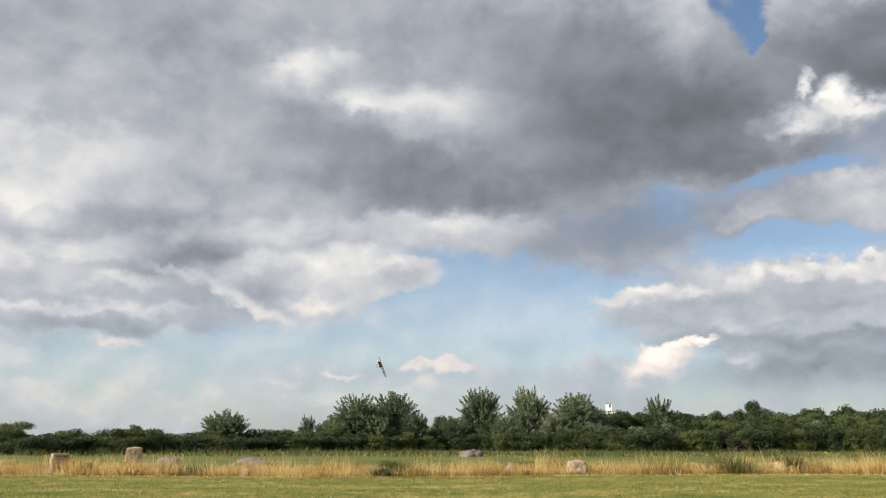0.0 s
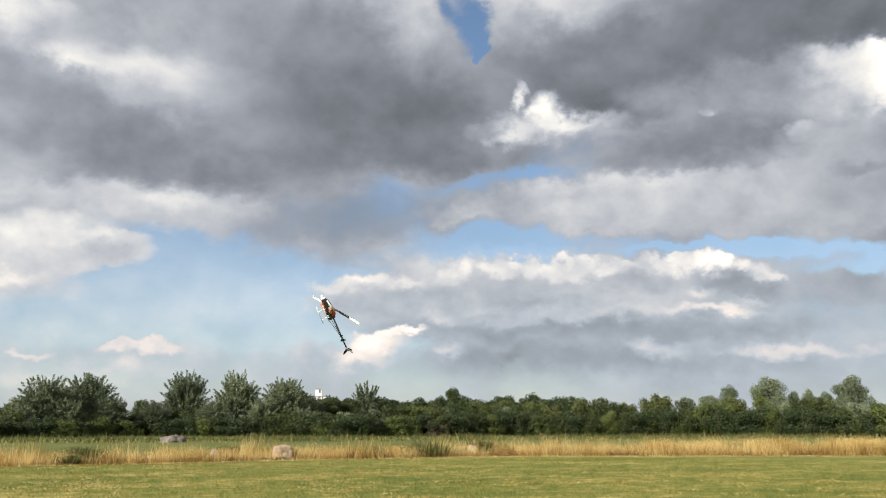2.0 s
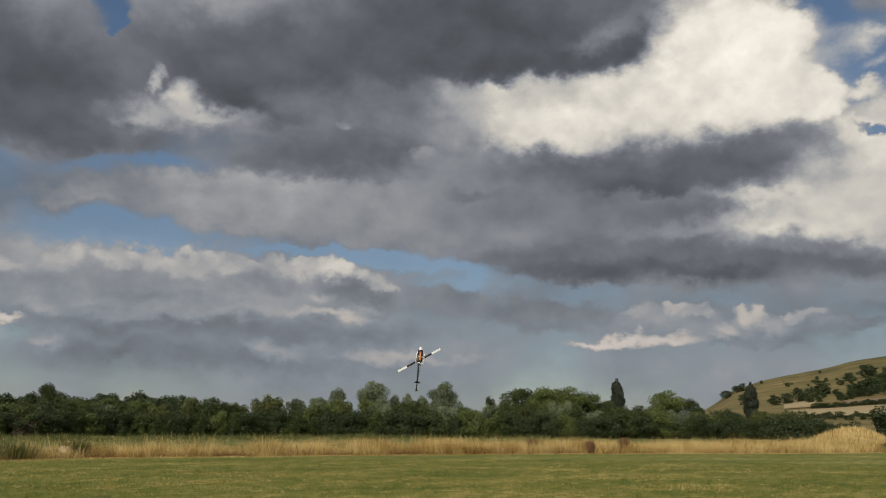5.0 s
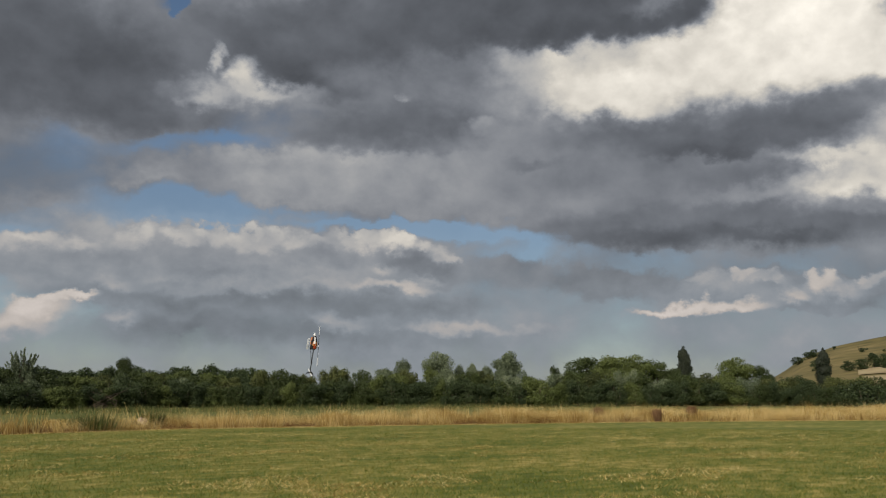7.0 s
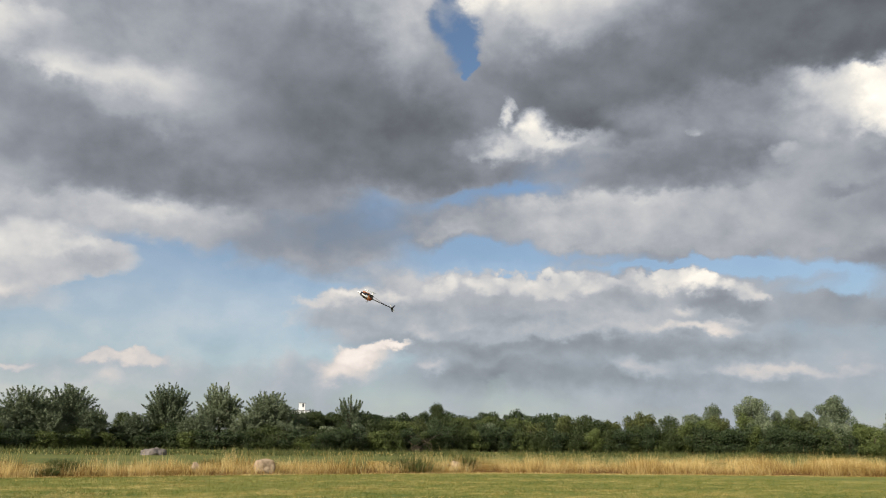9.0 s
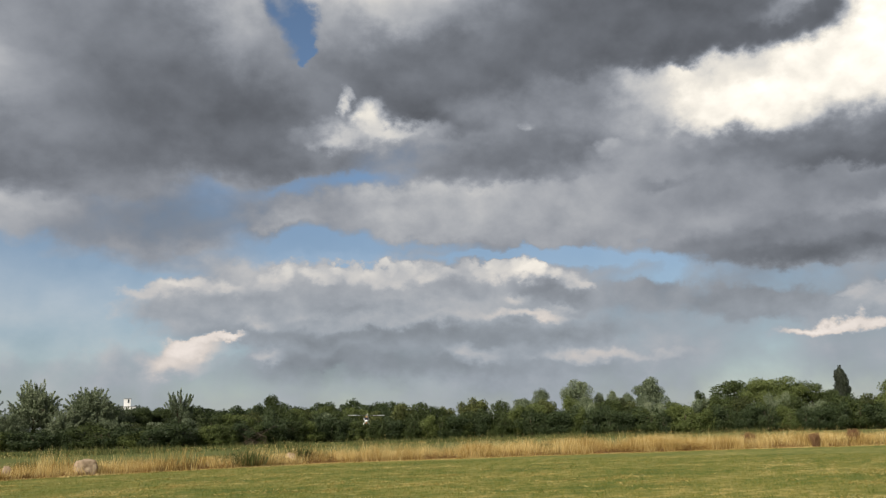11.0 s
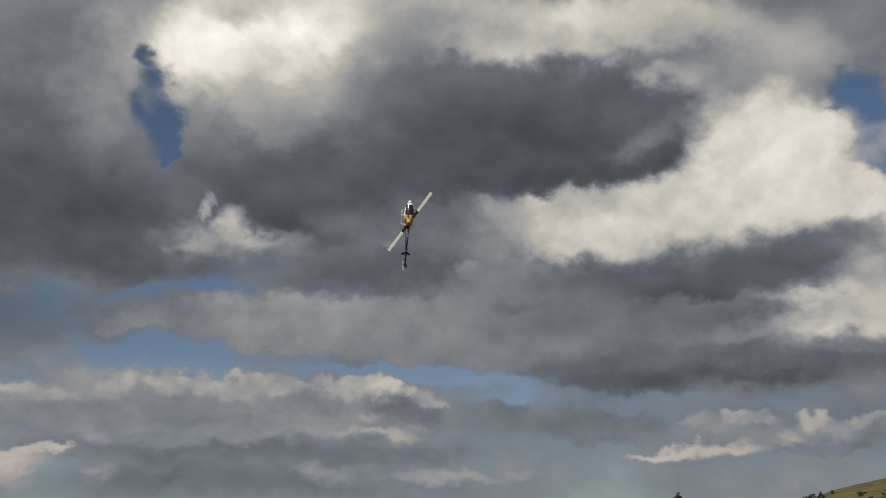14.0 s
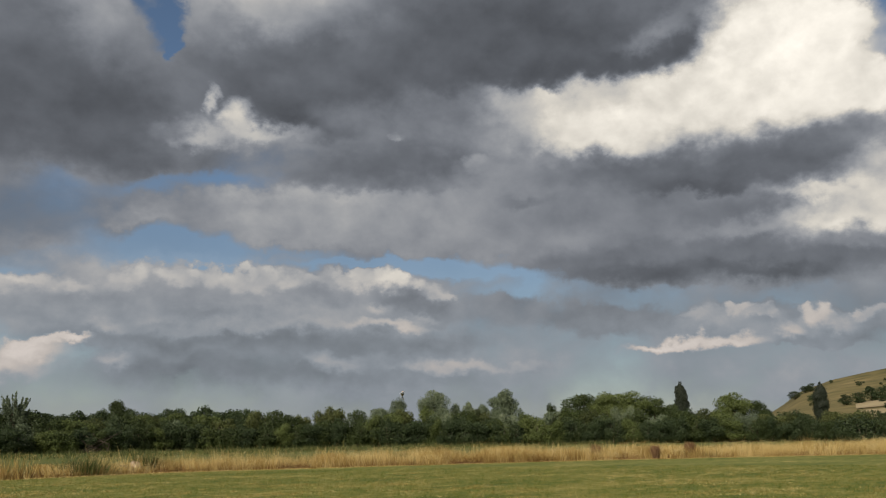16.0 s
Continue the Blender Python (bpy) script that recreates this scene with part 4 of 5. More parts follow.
plant("broad", 69.2, 148.2, 6.3, 9.3, 44)
for i, (x, y, h, w) in enumerate(((-18.0, 140.5, 5.2, 6.5), (-11.0, 143.5, 6.0, 7.0), (-5.0, 146.5, 6.6, 6.5), (1.5, 148.0, 6.0, 6.0), (10.5, 146.0, 6.2, 6.5), (18.5, 143.0, 6.4, 6.5), (24.5, 140.0, 4.9, 6.5))):
    plant("grey", x, y, h, w, i)

# hedgerow: x, y, height along its line
HEDGE = [(-110, 88, 2.7), (-48, 96, 2.6), (-31, 124, 3.0), (0, 148, 3.7), (31, 134, 4.2), (62, 138, 5.7), (82, 130, 6.0), (118, 96, 5.6), (140, 78, 5.4), (158, 61, 4.8)]


def shrub(seed, mat):
    g = random.Random(seed)
    top = new("hedge_shrub")
    lobes = [(g.uniform(-0.42, 0.42), g.uniform(-0.3, 0.3), g.uniform(0.15, 0.8), g.uniform(0.14, 0.26), g.uniform(0.14, 0.24), g.uniform(0.1, 0.2)) for i in range(15)]
    lobes.append((0, 0, 0.4, 0.45, 0.35, 0.42))
    bm = tube([(0, 0, -0.05), (0.02, 0, 0.3), (0.05, 0.03, 0.6)], [0.03, 0.02, 0.008], 6)
    for a in (0.5, 2.4, 4.4):
        sub = tube([(0, 0, 0), (0.15 * math.cos(a), 0.12 * math.sin(a), 0.3), (0.3 * math.cos(a), 0.25 * math.sin(a), 0.65)], [0.02, 0.014, 0.005], 5)
        tmp = bpy.data.meshes.new("stem")
        sub.to_mesh(tmp)
        sub.free()
        bm.from_mesh(tmp)
        bpy.data.meshes.remove(tmp)
    part("stem", bm, M["bark"], top)
    foliage("foliage", lobes, 6500, 0.026, mat, top, seed)
    return top


SHRUBS = []
g = random.Random(8)
for (x0, y0, h0), (x1, y1, h1) in zip(HEDGE, HEDGE[1:]):
    length = math.hypot(x1 - x0, y1 - y0)
    for i in range(int(length / 2.6)):
        s = (i + g.uniform(0.2, 0.8)) / int(length / 2.6)
        for row in range(2):
            h = (h0 + (h1 - h0) * s) * g.uniform(0.78, 1.04) * (0.92 if row == 0 else 1.2)
            w = g.uniform(4.2, 6.0)
            m = pose(x0 + (x1 - x0) * s + g.uniform(-1, 1), y0 + (y1 - y0) * s + g.uniform(-1, 1) + row * 5, -0.02, 0, 0, g.uniform(0, 360)) @ Matrix.Diagonal((w, w, h, 1))
            if len(SHRUBS) < 8:
                ob = shrub(40 + len(SHRUBS), M[("leaf", "leaf_dark", "leaf_olive", "leaf", "leaf", "leaf_dark", "leaf_grey", "leaf_olive")[len(SHRUBS)]])
                ob.matrix_basis = m
                SHRUBS.append(tagged(ob, "dense dark green shrub in the hedgerow", "shrub", "hedgerow shrubs"))
            else:
                copy_thing(SHRUBS[g.choice((0, 1, 1, 4, 5, 5) if row == 0 else (0, 2, 3, 4, 6, 7, 1))], pose(0, 0, 0)).matrix_basis = m


# ---- hill ----
RIDGE_AZ = [58, 60, 61.9, 62.8, 64.6, 66.7, 68.4, 70.0, 71.7, 73.3, 74.8, 80, 90, 115]
RIDGE_EL = [0.1, 0.5, 1.7, 2.4, 3.03, 3.42, 3.73, 4.1, 4.36, 4.68, 4.88, 5.4, 6.0, 5.5]


def hill_point(az, s, lift=0.0):
    """On the down: azimuth in degrees and share of the way up to the ridge."""
    r = 380 + 950 * s
    top = float(np.interp(az, RIDGE_AZ, RIDGE_EL))
    el = top * (s**0.75 if s < 1 else max(-0.5, 1 - (s - 1) * 3.0))
    el += 0.10 * noise.noise((az * 0.35, s * 5, 3)) * min(1, s * 2) * min(1, max(0, (1.1 - s) * 5))
    a = radians(az)
    return (r * math.sin(a), r * math.cos(a), 1.6 + r * math.tan(radians(el)) - 1.6 * (1 - min(1, s * 4)) + lift)


def hill_sheet(name, az0, az1, s0, s1, na, ns, lift, mat, label, category):
    verts = [hill_point(az0 + (az1 - az0) * i / na, s0 + (s1 - s0) * j / ns, lift) for j in range(ns + 1) for i in range(na + 1)]
    faces = [(j * (na + 1) + i, j * (na + 1) + i + 1, (j + 1) * (na + 1) + i + 1, (j + 1) * (na + 1) + i) for j in range(ns) for i in range(na)]
    return tagged(mesh_ob(name, verts, faces, mat, smooth=True), label, category, kind="structure")


hill_sheet("hillside", 56, 115, 0.0, 1.35, 150, 50, 0.0, M["hill"], "dry grassy chalk down rising to a long ridge", "hill")
hill_sheet("stubble_field", 66.0, 82, 0.14, 0.24, 50, 5, 0.6, M["stubble"], "pale stubble field at the foot of the down", "field")
hill_sheet("corn_patch", 65.8, 67.6, 0.27, 0.37, 12, 5, 0.6, M["stubble"], "small yellow stubble patch below the slope", "field")
hill_sheet("ploughed_strip", 69.2, 82, 0.27, 0.345, 50, 5, 0.6, M["tilled"], "brown tilled field on the lower slope", "field")
hill_sheet("chalk_scar", 74.9, 75.8, 0.95, 0.985, 6, 2, 0.8, M["chalk"], "bare white chalk scar near the ridge", "chalk")
g = random.Random(31)
spots = [(63.4, 0.88, 12), (62.5, 0.85, 12), (63.1, 0.89, 10), (63.5, 0.49, 11), (65.3, 0.37, 9), (66.0, 0.36, 10), (66.7, 0.38, 11), (67.3, 0.41, 10), (68.0, 0.47, 15), (69.6, 0.61, 12),
         (70.5, 0.67, 15), (70.8, 0.69, 12), (71.6, 0.66, 11), (66.1, 0.72, 6), (66.6, 0.58, 6), (64.6, 0.93, 5), (67.8, 0.79, 5), (68.0, 0.92, 4), (68.3, 0.71, 5), (74.4, 0.72, 9), (68.8, 0.45, 6), (69.1, 0.6, 6)]
spots += [(az, 0.36 + (az - 69.5) * 0.006 + g.uniform(0.0, 0.17), g.uniform(7, 12)) for az in np.linspace(69.6, 79, 80).tolist()]
spots += [(g.uniform(66.8, 70.0), g.uniform(0.34, 0.48), g.uniform(3, 6)) for i in range(22)]
spots += [(g.uniform(65, 75), g.uniform(0.55, 0.92), g.uniform(1.5, 3)) for i in range(16)]
spots += [(67.4 + 0.22 * i, 0.255 + g.uniform(-0.006, 0.006), g.uniform(2.5, 4.5)) for i in range(40)]
spots += [(65.0 + 0.3 * i, 0.12 + g.uniform(-0.02, 0.02), g.uniform(2.0, 4.5)) for i in range(36)]
LABEL["hill"] = "dark rounded tree on the dry hillside"
for i, (az, s, h) in enumerate(spots):
    x, y, z = hill_point(az, s)
    plant("hill", x, y, h, h * g.uniform(1.2, 1.7), i, z - 0.06 * h)

# far dark woods on the skyline
LABEL["far"] = "dark distant woodland tree on the skyline"
for i in range(46):
    az = 9.0 + i * 0.42 + g.uniform(-0.15, 0.15)
    d = g.uniform(300, 340)
    plant("far", d * math.sin(radians(az)), d * math.cos(radians(az)), g.uniform(10.5, 13.0), g.uniform(8, 13), i)


# ---- white building far behind the trees ----
def far_building():
    top = tagged(new("white_building"), "white rendered flat-roofed building with a square tower beyond the trees", "building")
    part("wall", box(0, 0, 6.05, 7.0, 9, 12.1, 0.05), M["render_white"], top, smooth=False)
    part("tower", box(0.6, -0.2, 13.6, 2.3, 2.6, 2.8, 0.05), M["render_white"], top, smooth=False)
    part("roof", box(0, 0, 12.2, 7.3, 9.3, 0.2), M["roof"], top, smooth=False)
    part("tower_roof", box(0.6, -0.2, 15.07, 2.5, 2.9, 0.14), M["roof"], top, smooth=False)
    part("awning", box(-2.8, -4.7, 12.2, 2.4, 0.5, 0.25), M["dark_glass"], top, "grey canopy", smooth=False)
    for i in range(5):
        part("window", box(-2.8 + 1.4 * i, -4.53, 10.4, 0.9, 0.08, 1.2), M["dark_glass"], top, smooth=False)
    part("tower_window", box(1.0, -1.53, 14.2, 0.5, 0.08, 1.2), M["dark_glass"], top, smooth=False)
    return top


far_building().matrix_basis = pose(325 * math.sin(radians(10.75)), 325 * math.cos(radians(10.75)), -0.02, 0, 0, -12)


# ---- stones, heaps and weeds on the verge ----
def boulder(x, y, w, d, h, seed, mat, label, name="boulder", category="boulder", rough=0.22, square=0.0, turn=0):
    bm = bmesh.new()
    bmesh.ops.create_icosphere(bm, subdivisions=4, radius=1)
    for v in bm.verts:
        p = v.co.copy()
        if square:
            q = max(abs(p.x), abs(p.y), abs(p.z))
            p = p.lerp(p / q, square)
        k = 1 + rough * noise.noise(p * 1.3 + Vector((seed * 7.1, 0, 0))) + rough * 0.45 * noise.noise(p * 3.7 + Vector((0, seed * 3.3, 0)))
        v.co = Vector((p.x * k * w / 2, p.y * k * d / 2, p.z * k * h * 0.5 + h * 0.45 if square else max(-0.3, p.z * k) * h))
    me = bpy.data.meshes.new(name)
    bm.to_mesh(me)
    bm.free()
    me.materials.append(mat)
    if not square:
        me.polygons.foreach_set("use_smooth", [True] * len(me.polygons))
    ob = new(name, me)
    ob.matrix_basis = pose(x, y, -0.03, 0, 0, turn)
    return tagged(ob, label, category)


boulder(6.4, 41.9, 0.98, 0.8, 0.78, 1, M["stone"], "rounded sandy boulder among dry grass", rough=0.1, square=0.45)
boulder(-6.2, 41.2, 0.75, 0.6, 0.5, 2, M["stone"], "small sandy boulder half hidden in dry grass")
boulder(-2.6, 42.6, 0.8, 0.6, 0.42, 3, M["stone"], "low tan boulder in the grass verge")
boulder(3.2, 41.7, 0.4, 0.4, 0.62, 4, M["stone"], "upright pointed stone in the dry grass")
boulder(-8.8, 39.4, 0.6, 0.5, 0.42, 5, M["stone"], "small brown boulder at the field edge")
boulder(17.0, 44.4, 0.8, 0.6, 0.62, 6, M["stone"], "pale boulder beside a pile of branches")
boulder(-20.6, 58.5, 1.05, 0.8, 1.25, 7, M["stone"], "upright weathered stone block in the pasture", "stone_block", "stone", 0.10, 0.75, 15)
boulder(-18.9, 60.5, 1.9, 1.6, 0.5, 8, M["grey_stone"], "low heap of grey gravel in the pasture", "rubble_mound", "rubble mound", 0.15)
boulder(-13.0, 60.0, 2.6, 2.0, 0.48, 9, M["grey_stone"], "wide low heap of grey gravel", "rubble_mound", "rubble mound", 0.2)
boulder(3.0, 92.0, 2.4, 2.0, 0.75, 10, M["grey_stone"], "dark rubble heap near the hedgerow", "rubble_heap", "rubble heap", 0.35)
boulder(-22.4, 41.5, 1.2, 0.9, 0.5, 12, M["straw"], "mound of cut dry grass", "hay_heap", "hay heap", 0.3)
block = tagged(new("stone_block"), "square-cut pinkish stone block with a notched cap on a slab", "stone")
part("body", box(0, 0, 0.36, 0.82, 0.75, 0.72, 0.04), M["stone"], block, smooth=False)
part("cap", box(-0.12, 0, 0.80, 0.5, 0.72, 0.15, 0.03), M["stone"], block, smooth=False)
part("cap_corner", box(0.26, 0.02, 0.80, 0.22, 0.7, 0.14, 0.03), M["stone"], block, smooth=False)
block.matrix_basis = pose(-18.5, 42.4, 0.085, 0, 0, 32)
slab = tagged(new("concrete_slab"), "low pale concrete slab under the stone block", "slab")
part("deck", box(0, 0, 0.05, 5.6, 3.0, 0.14, 0.02), M["grey_stone"], slab, smooth=False)
part("kerb", box(-1.6, 0.9, 0.19, 2.2, 0.3, 0.14, 0.02), M["stone"], slab, smooth=False)
slab.matrix_basis = pose(-18.4, 42.3, -0.02, 0, 0, -8)

pile = tagged(new("branch_pile"), "heap of dead grey branches in the verge", "branches")
for i in range(16):
    a, b = g.uniform(-1.1, 0.9), g.uniform(-0.4, 0.4)
    part("branch", tube([(a - 0.7, b, 0.02 + g.uniform(0, 0.15)), (a, b + 0.1, 0.22 + g.uniform(0, 0.2)), (a + 0.6, b + g.uniform(-0.3, 0.3), 0.05 + g.uniform(0, 0.4))], [0.05, 0.04, 0.02], 6), M["bark"], pile)
pile.matrix_basis = pose(15.6, 44.2, 0)
snag = tagged(new("fallen_branches"), "bare dead branches leaning against the hedge", "branches")
for i in range(9):
    part("branch", tube([(g.uniform(-3, 3), 0, 0), (g.uniform(-2, 2), 0.2, 1.2), (g.uniform(-3, 4), 0.3, g.uniform(1.6, 3.2))], [0.09, 0.06, 0.025], 6), M["bark"], snag)
snag.matrix_basis = pose(45, 132.5, 0)


def weed_clump(x, y, h, w, mat, label, seed, name="weed_clump", category="weeds", count=900):
    r_ = np.random.default_rng(seed)
    p = r_.normal(size=(count, 2)) * w * 0.28
    lean = np.concatenate([p * 0.5 + r_.normal(size=(count, 2)) * 0.1 * h, (h * r_.uniform(0.45, 1.0, count))[:, None]], 1)
    base = np.concatenate([p, np.zeros((count, 1))], 1)
    a = r_.uniform(0, 6.28, count)
    side = np.stack([np.cos(a), np.sin(a), np.zeros(count)], 1) * 0.013
    tip = base + lean
    mid = base + lean * np.array([0.35, 0.35, 0.6])
    ob = quick_mesh(name, np.stack([base - side, mid + side * 1.3, tip, mid - side * 1.3], 1), 4, mat)
    ob.matrix_basis = pose(x, y, 0)
    return tagged(ob, label, category)


weed_clump(14.2, 43.2, 1.0, 1.6, M["weed"], "tall dark green weed clump in the verge", 1, count=420)
weed_clump(17.8, 45.0, 0.95, 0.9, M["weed"], "tall green weeds beside a boulder", 2)
weed_clump(-2.9, 39.6, 0.42, 0.6, M["weed"], "low dark green weed clump at the field edge", 3)
weed_clump(43.6, 36.4, 1.05, 0.32, M["dock"], "rust-brown seeding dock plant", 4, "dock_plant", "dock")
weed_clump(47.4, 34.6, 0.90, 0.32, M["dock"], "rust-brown seeding dock plant", 5, "dock_plant", "dock")
weed_clump(49.7, 33.5, 1.10, 0.32, M["dock"], "tall rust-brown seeding dock plant", 6, "dock_plant", "dock")
weed_clump(43.0, 44.5, 0.95, 1.7, M["straw"], "tall pale tussock of dry grass", 7, "grass_tussock", "grass", 1200)
for i in range(40):
    weed_clump((wx_ := g.uniform(-40, 95)), float(edge_y(wx_)) + 0.5 + abs(g.gauss(0, 2.0)), g.uniform(0.4, 0.85), g.uniform(0.5, 1.4), M["weed"] if i % 3 == 0 else M["straw"], "scruffy weed clump among dry grass" if i % 3 == 0 else "pale tuft of dry grass in the verge", 50 + i)

# dry bank at the far end of the hedge
def bank_z(x, y):
    """Two humps of the bank, foot at ground level."""
    return 1.55 * np.exp(-((x - 100.0) / 4.5) ** 2 - ((y - 37.5) / 3.2) ** 2) + 0.5 * np.exp(-((x - 92.0) / 5.0) ** 2 - ((y - 33.0) / 5.0) ** 2)


xs, ys = np.linspace(78, 122, 45), np.linspace(20, 60, 41)
bank = [(x, y, float(bank_z(x, y)) - 0.03 + 0.12 * noise.noise((x * 0.4, y * 0.4, 0))) for y in ys for x in xs]
tagged(mesh_ob("grass_bank", bank, [(j * 45 + i, j * 45 + i + 1, (j + 1) * 45 + i + 1, (j + 1) * 45 + i) for j in range(40) for i in range(44)], M["hill"], smooth=True),
       "low bank of dry straw-coloured grass", "bank", kind="structure")
r_ = np.random.default_rng(77)
p = np.stack([r_.normal(97.0, 4.5, 26000), r_.normal(36.0, 3.6, 26000)], 1)
hh = r_.uniform(0.15, 1.0, 26000) * r_.uniform(0.4, 1.0, 26000)
side = r_.normal(size=(26000, 3)) * [0.035, 0.035, 0]
base = np.concatenate([p, bank_z(p[:, 0], p[:, 1])[:, None] - 0.05], 1)
tip = base + np.stack([r_.normal(size=26000) * 0.2, r_.normal(size=26000) * 0.2, hh], 1)
tagged(quick_mesh("bank_grass", np.stack([base - side, base + side, tip], 1), 3, M["straw"]), "tall dry grass on the bank", "grass", kind="stuff")
for x, y, w, h in ((104, 33.5, 6.5, 5.0), (106, 31.0, 7, 4.4), (106, 27.5, 7, 4.2), (108, 23, 8, 4.4), (110, 18, 9, 4.6), (92.5, 41.0, 5, 3.6), (96.0, 42.5, 5, 3.0)):
    copy_thing(SHRUBS[1], pose(0, 0, 0)).matrix_basis = pose(x, y, -0.1, 0, 0, x * 7) @ Matrix.Diagonal((w, w, h, 1))


# ---- model helicopter ----
def helicopter():
    """Nose along +x, rotor axis +z, origin at the rotor hub."""
    top = tagged(new("model_helicopter"), "radio-controlled model helicopter, black, orange and white, in aerobatic flight", "model helicopter")
    rings = [(-0.12, 0.03, -0.17, -0.09), (-0.09, 0.055, -0.20, -0.06), (-0.02, 0.078, -0.23, -0.045), (0.06, 0.09, -0.25, -0.045), (0.14, 0.098, -0.26, -0.06), (0.22, 0.096, -0.262, -0.08),
             (0.30, 0.085, -0.255, -0.11), (0.36, 0.066, -0.245, -0.14), (0.40, 0.05, -0.236, -0.16)]
    bm = lathe_x(rings, 24)
    for f_ in bm.faces:
        c = f_.calc_center_median()
        wave = c.x + 0.05 * math.sin(c.y * 60) + 0.35 * abs(c.y) - 0.3 * (c.z + 0.15)
        f_.material_index = 0 if wave > 0.11 or c.z < -0.225 else (1 if wave > 0.05 else (2 if wave > 0.01 else 3))
        if 0.06 < c.x < 0.30 and -0.20 < c.z < -0.165:
            f_.material_index = 4
        if c.x > 0.36:
            f_.material_index = 4
    part("canopy", bm, [M["dark"], M["orange"], M["yellow"], M["red"], M["white"]], top, "dark canopy with orange and yellow flames")
    part("nose", lathe_x([(0.40, 0.05, -0.236, -0.16), (0.435, 0.034, -0.228, -0.172), (0.455, 0.012, -0.212, -0.188)]), M["white"], top, "white nose tip")
    for s in (1, -1):
        part("side_plate", box(0.02, s * 0.035, -0.20, 0.34, 0.006, 0.17), M["black"], top, smooth=False)
        part("side_flash", tube([(0.30, s * 0.09, -0.18), (0.15, s * 0.101, -0.15), (0.0, s * 0.086, -0.12)], [0.006, 0.016, 0.006], 6), M["white"], top, "white side stripe")
    part("battery", box(0.16, 0, -0.285, 0.26, 0.055, 0.05, 0.006), M["orange"], top, "orange battery pack", smooth=False)
    part("motor", tube([(-0.06, 0, -0.28), (-0.06, 0, -0.19)], 0.032, 14), M["metal"], top)
    part("main_gear", tube([(0, 0, -0.215), (0, 0, -0.205)], 0.085, 24), M["black"], top)
    part("mast", tube([(0, 0, -0.24), (0, 0, 0.02)], 0.008, 10), M["metal"], top)
    part("swashplate", tube([(0, 0, -0.085), (0, 0, -0.065)], 0.04, 16), M["metal"], top)
    part("tail_boom", tube([(-0.10, 0, -0.155), (-0.95, 0, -0.155)], [0.019, 0.017], 12), M["black"], top)
    for s in (1, -1):
        part("boom_support", tube([(-0.12, s * 0.05, -0.26), (-0.60, s * 0.012, -0.165)], 0.006, 6), M["black"], top)
    part("boom_clamp", box(-0.60, 0, -0.155, 0.035, 0.055, 0.055, 0.004), M["black"], top, smooth=False)
    for s in (1, -1):
        bm = bmesh.new()
        vs = [bm.verts.new(v) for v in ((-0.66, s * 0.015, -0.155), (-0.72, s * 0.015, -0.155), (-0.735, s * 0.10, -0.155), (-0.70, s * 0.10, -0.155))]
        bm.faces.new(vs)
        bmesh.ops.solidify(bm, geom=bm.faces[:], thickness=0.004)
        part("stabiliser", bm, M["black"], top, smooth=False)
    part("tail_case", box(-0.95, 0, -0.155, 0.07, 0.045, 0.05, 0.006), M["black"], top, smooth=False)
    bm = bmesh.new()
    vs = [bm.verts.new(v) for v in ((-0.90, -0.024, -0.13), (-0.99, -0.024, -0.02), (-1.03, -0.024, -0.03), (-0.98, -0.024, -0.155), (-1.02, -0.024, -0.29), (-0.985, -0.024, -0.29))]
    bm.faces.new(vs)
    bmesh.ops.solidify(bm, geom=bm.faces[:], thickness=0.005)
    part("tail_fin", bm, M["black"], top, smooth=False)
    tail = new("tail_rotor")
    tail.parent = top
    tail.matrix_basis = pose(-0.955, 0.045, -0.155, 0, 35, 0)
    part("hub", tube([(0, -0.03, 0), (0, 0.015, 0)], 0.014, 10), M["metal"], tail)
    for s in (1, -1):
        part("tail_blade", box(s * 0.085, 0, 0, 0.115, 0.006, 0.03, 0.002), M["white"], tail, smooth=False)
    for s in (1, -1):
        part("skid", tube([(-0.16, s * 0.125, -0.385), (0.18, s * 0.125, -0.385), (0.24, s * 0.125, -0.365)], 0.009, 8), M["white"], top, "white landing skid")
    for x in (-0.07, 0.13):
        part("skid_strut", tube([(x, -0.125, -0.385), (x, -0.10, -0.32), (x, -0.03, -0.285), (x, 0.03, -0.285), (x, 0.10, -0.32), (x, 0.125, -0.385)], 0.010, 8), M["white"], top, "white landing gear strut")
    return top


def main_rotor(parent):
    head = new("main_rotor")
    head.parent = parent
    part("rotor_head", box(0, 0, 0, 0.09, 0.045, 0.035, 0.008), M["metal"], head, smooth=False)
    for s in (1, -1):
        # outer blade is white; its underside is painted black inboard to deepen the shade
        blade = part("rotor_blade", box(s * 0.45, 0, 0.001, 0.68, 0.064, 0.006, 0.002), M["black"], head, "rotor blade with black carbon root, white outer part and underside blackened as shade", smooth=False)
        part("grip", box(s * 0.09, 0, 0, 0.10, 0.03, 0.026, 0.006), M["black"], head, smooth=False)
        part("blade_face", box(s * 0.53, 0, 0.006, 0.50, 0.060, 0.003), M["white"], blade, "white upper blade skin", smooth=False)
        part("blade_tip", box(s * 0.62, 0, -0.004, 0.33, 0.060, 0.003), M["white"], blade, "white underside tip band", smooth=False)
    return head


heli = helicopter()
rotor = main_rotor(heli)


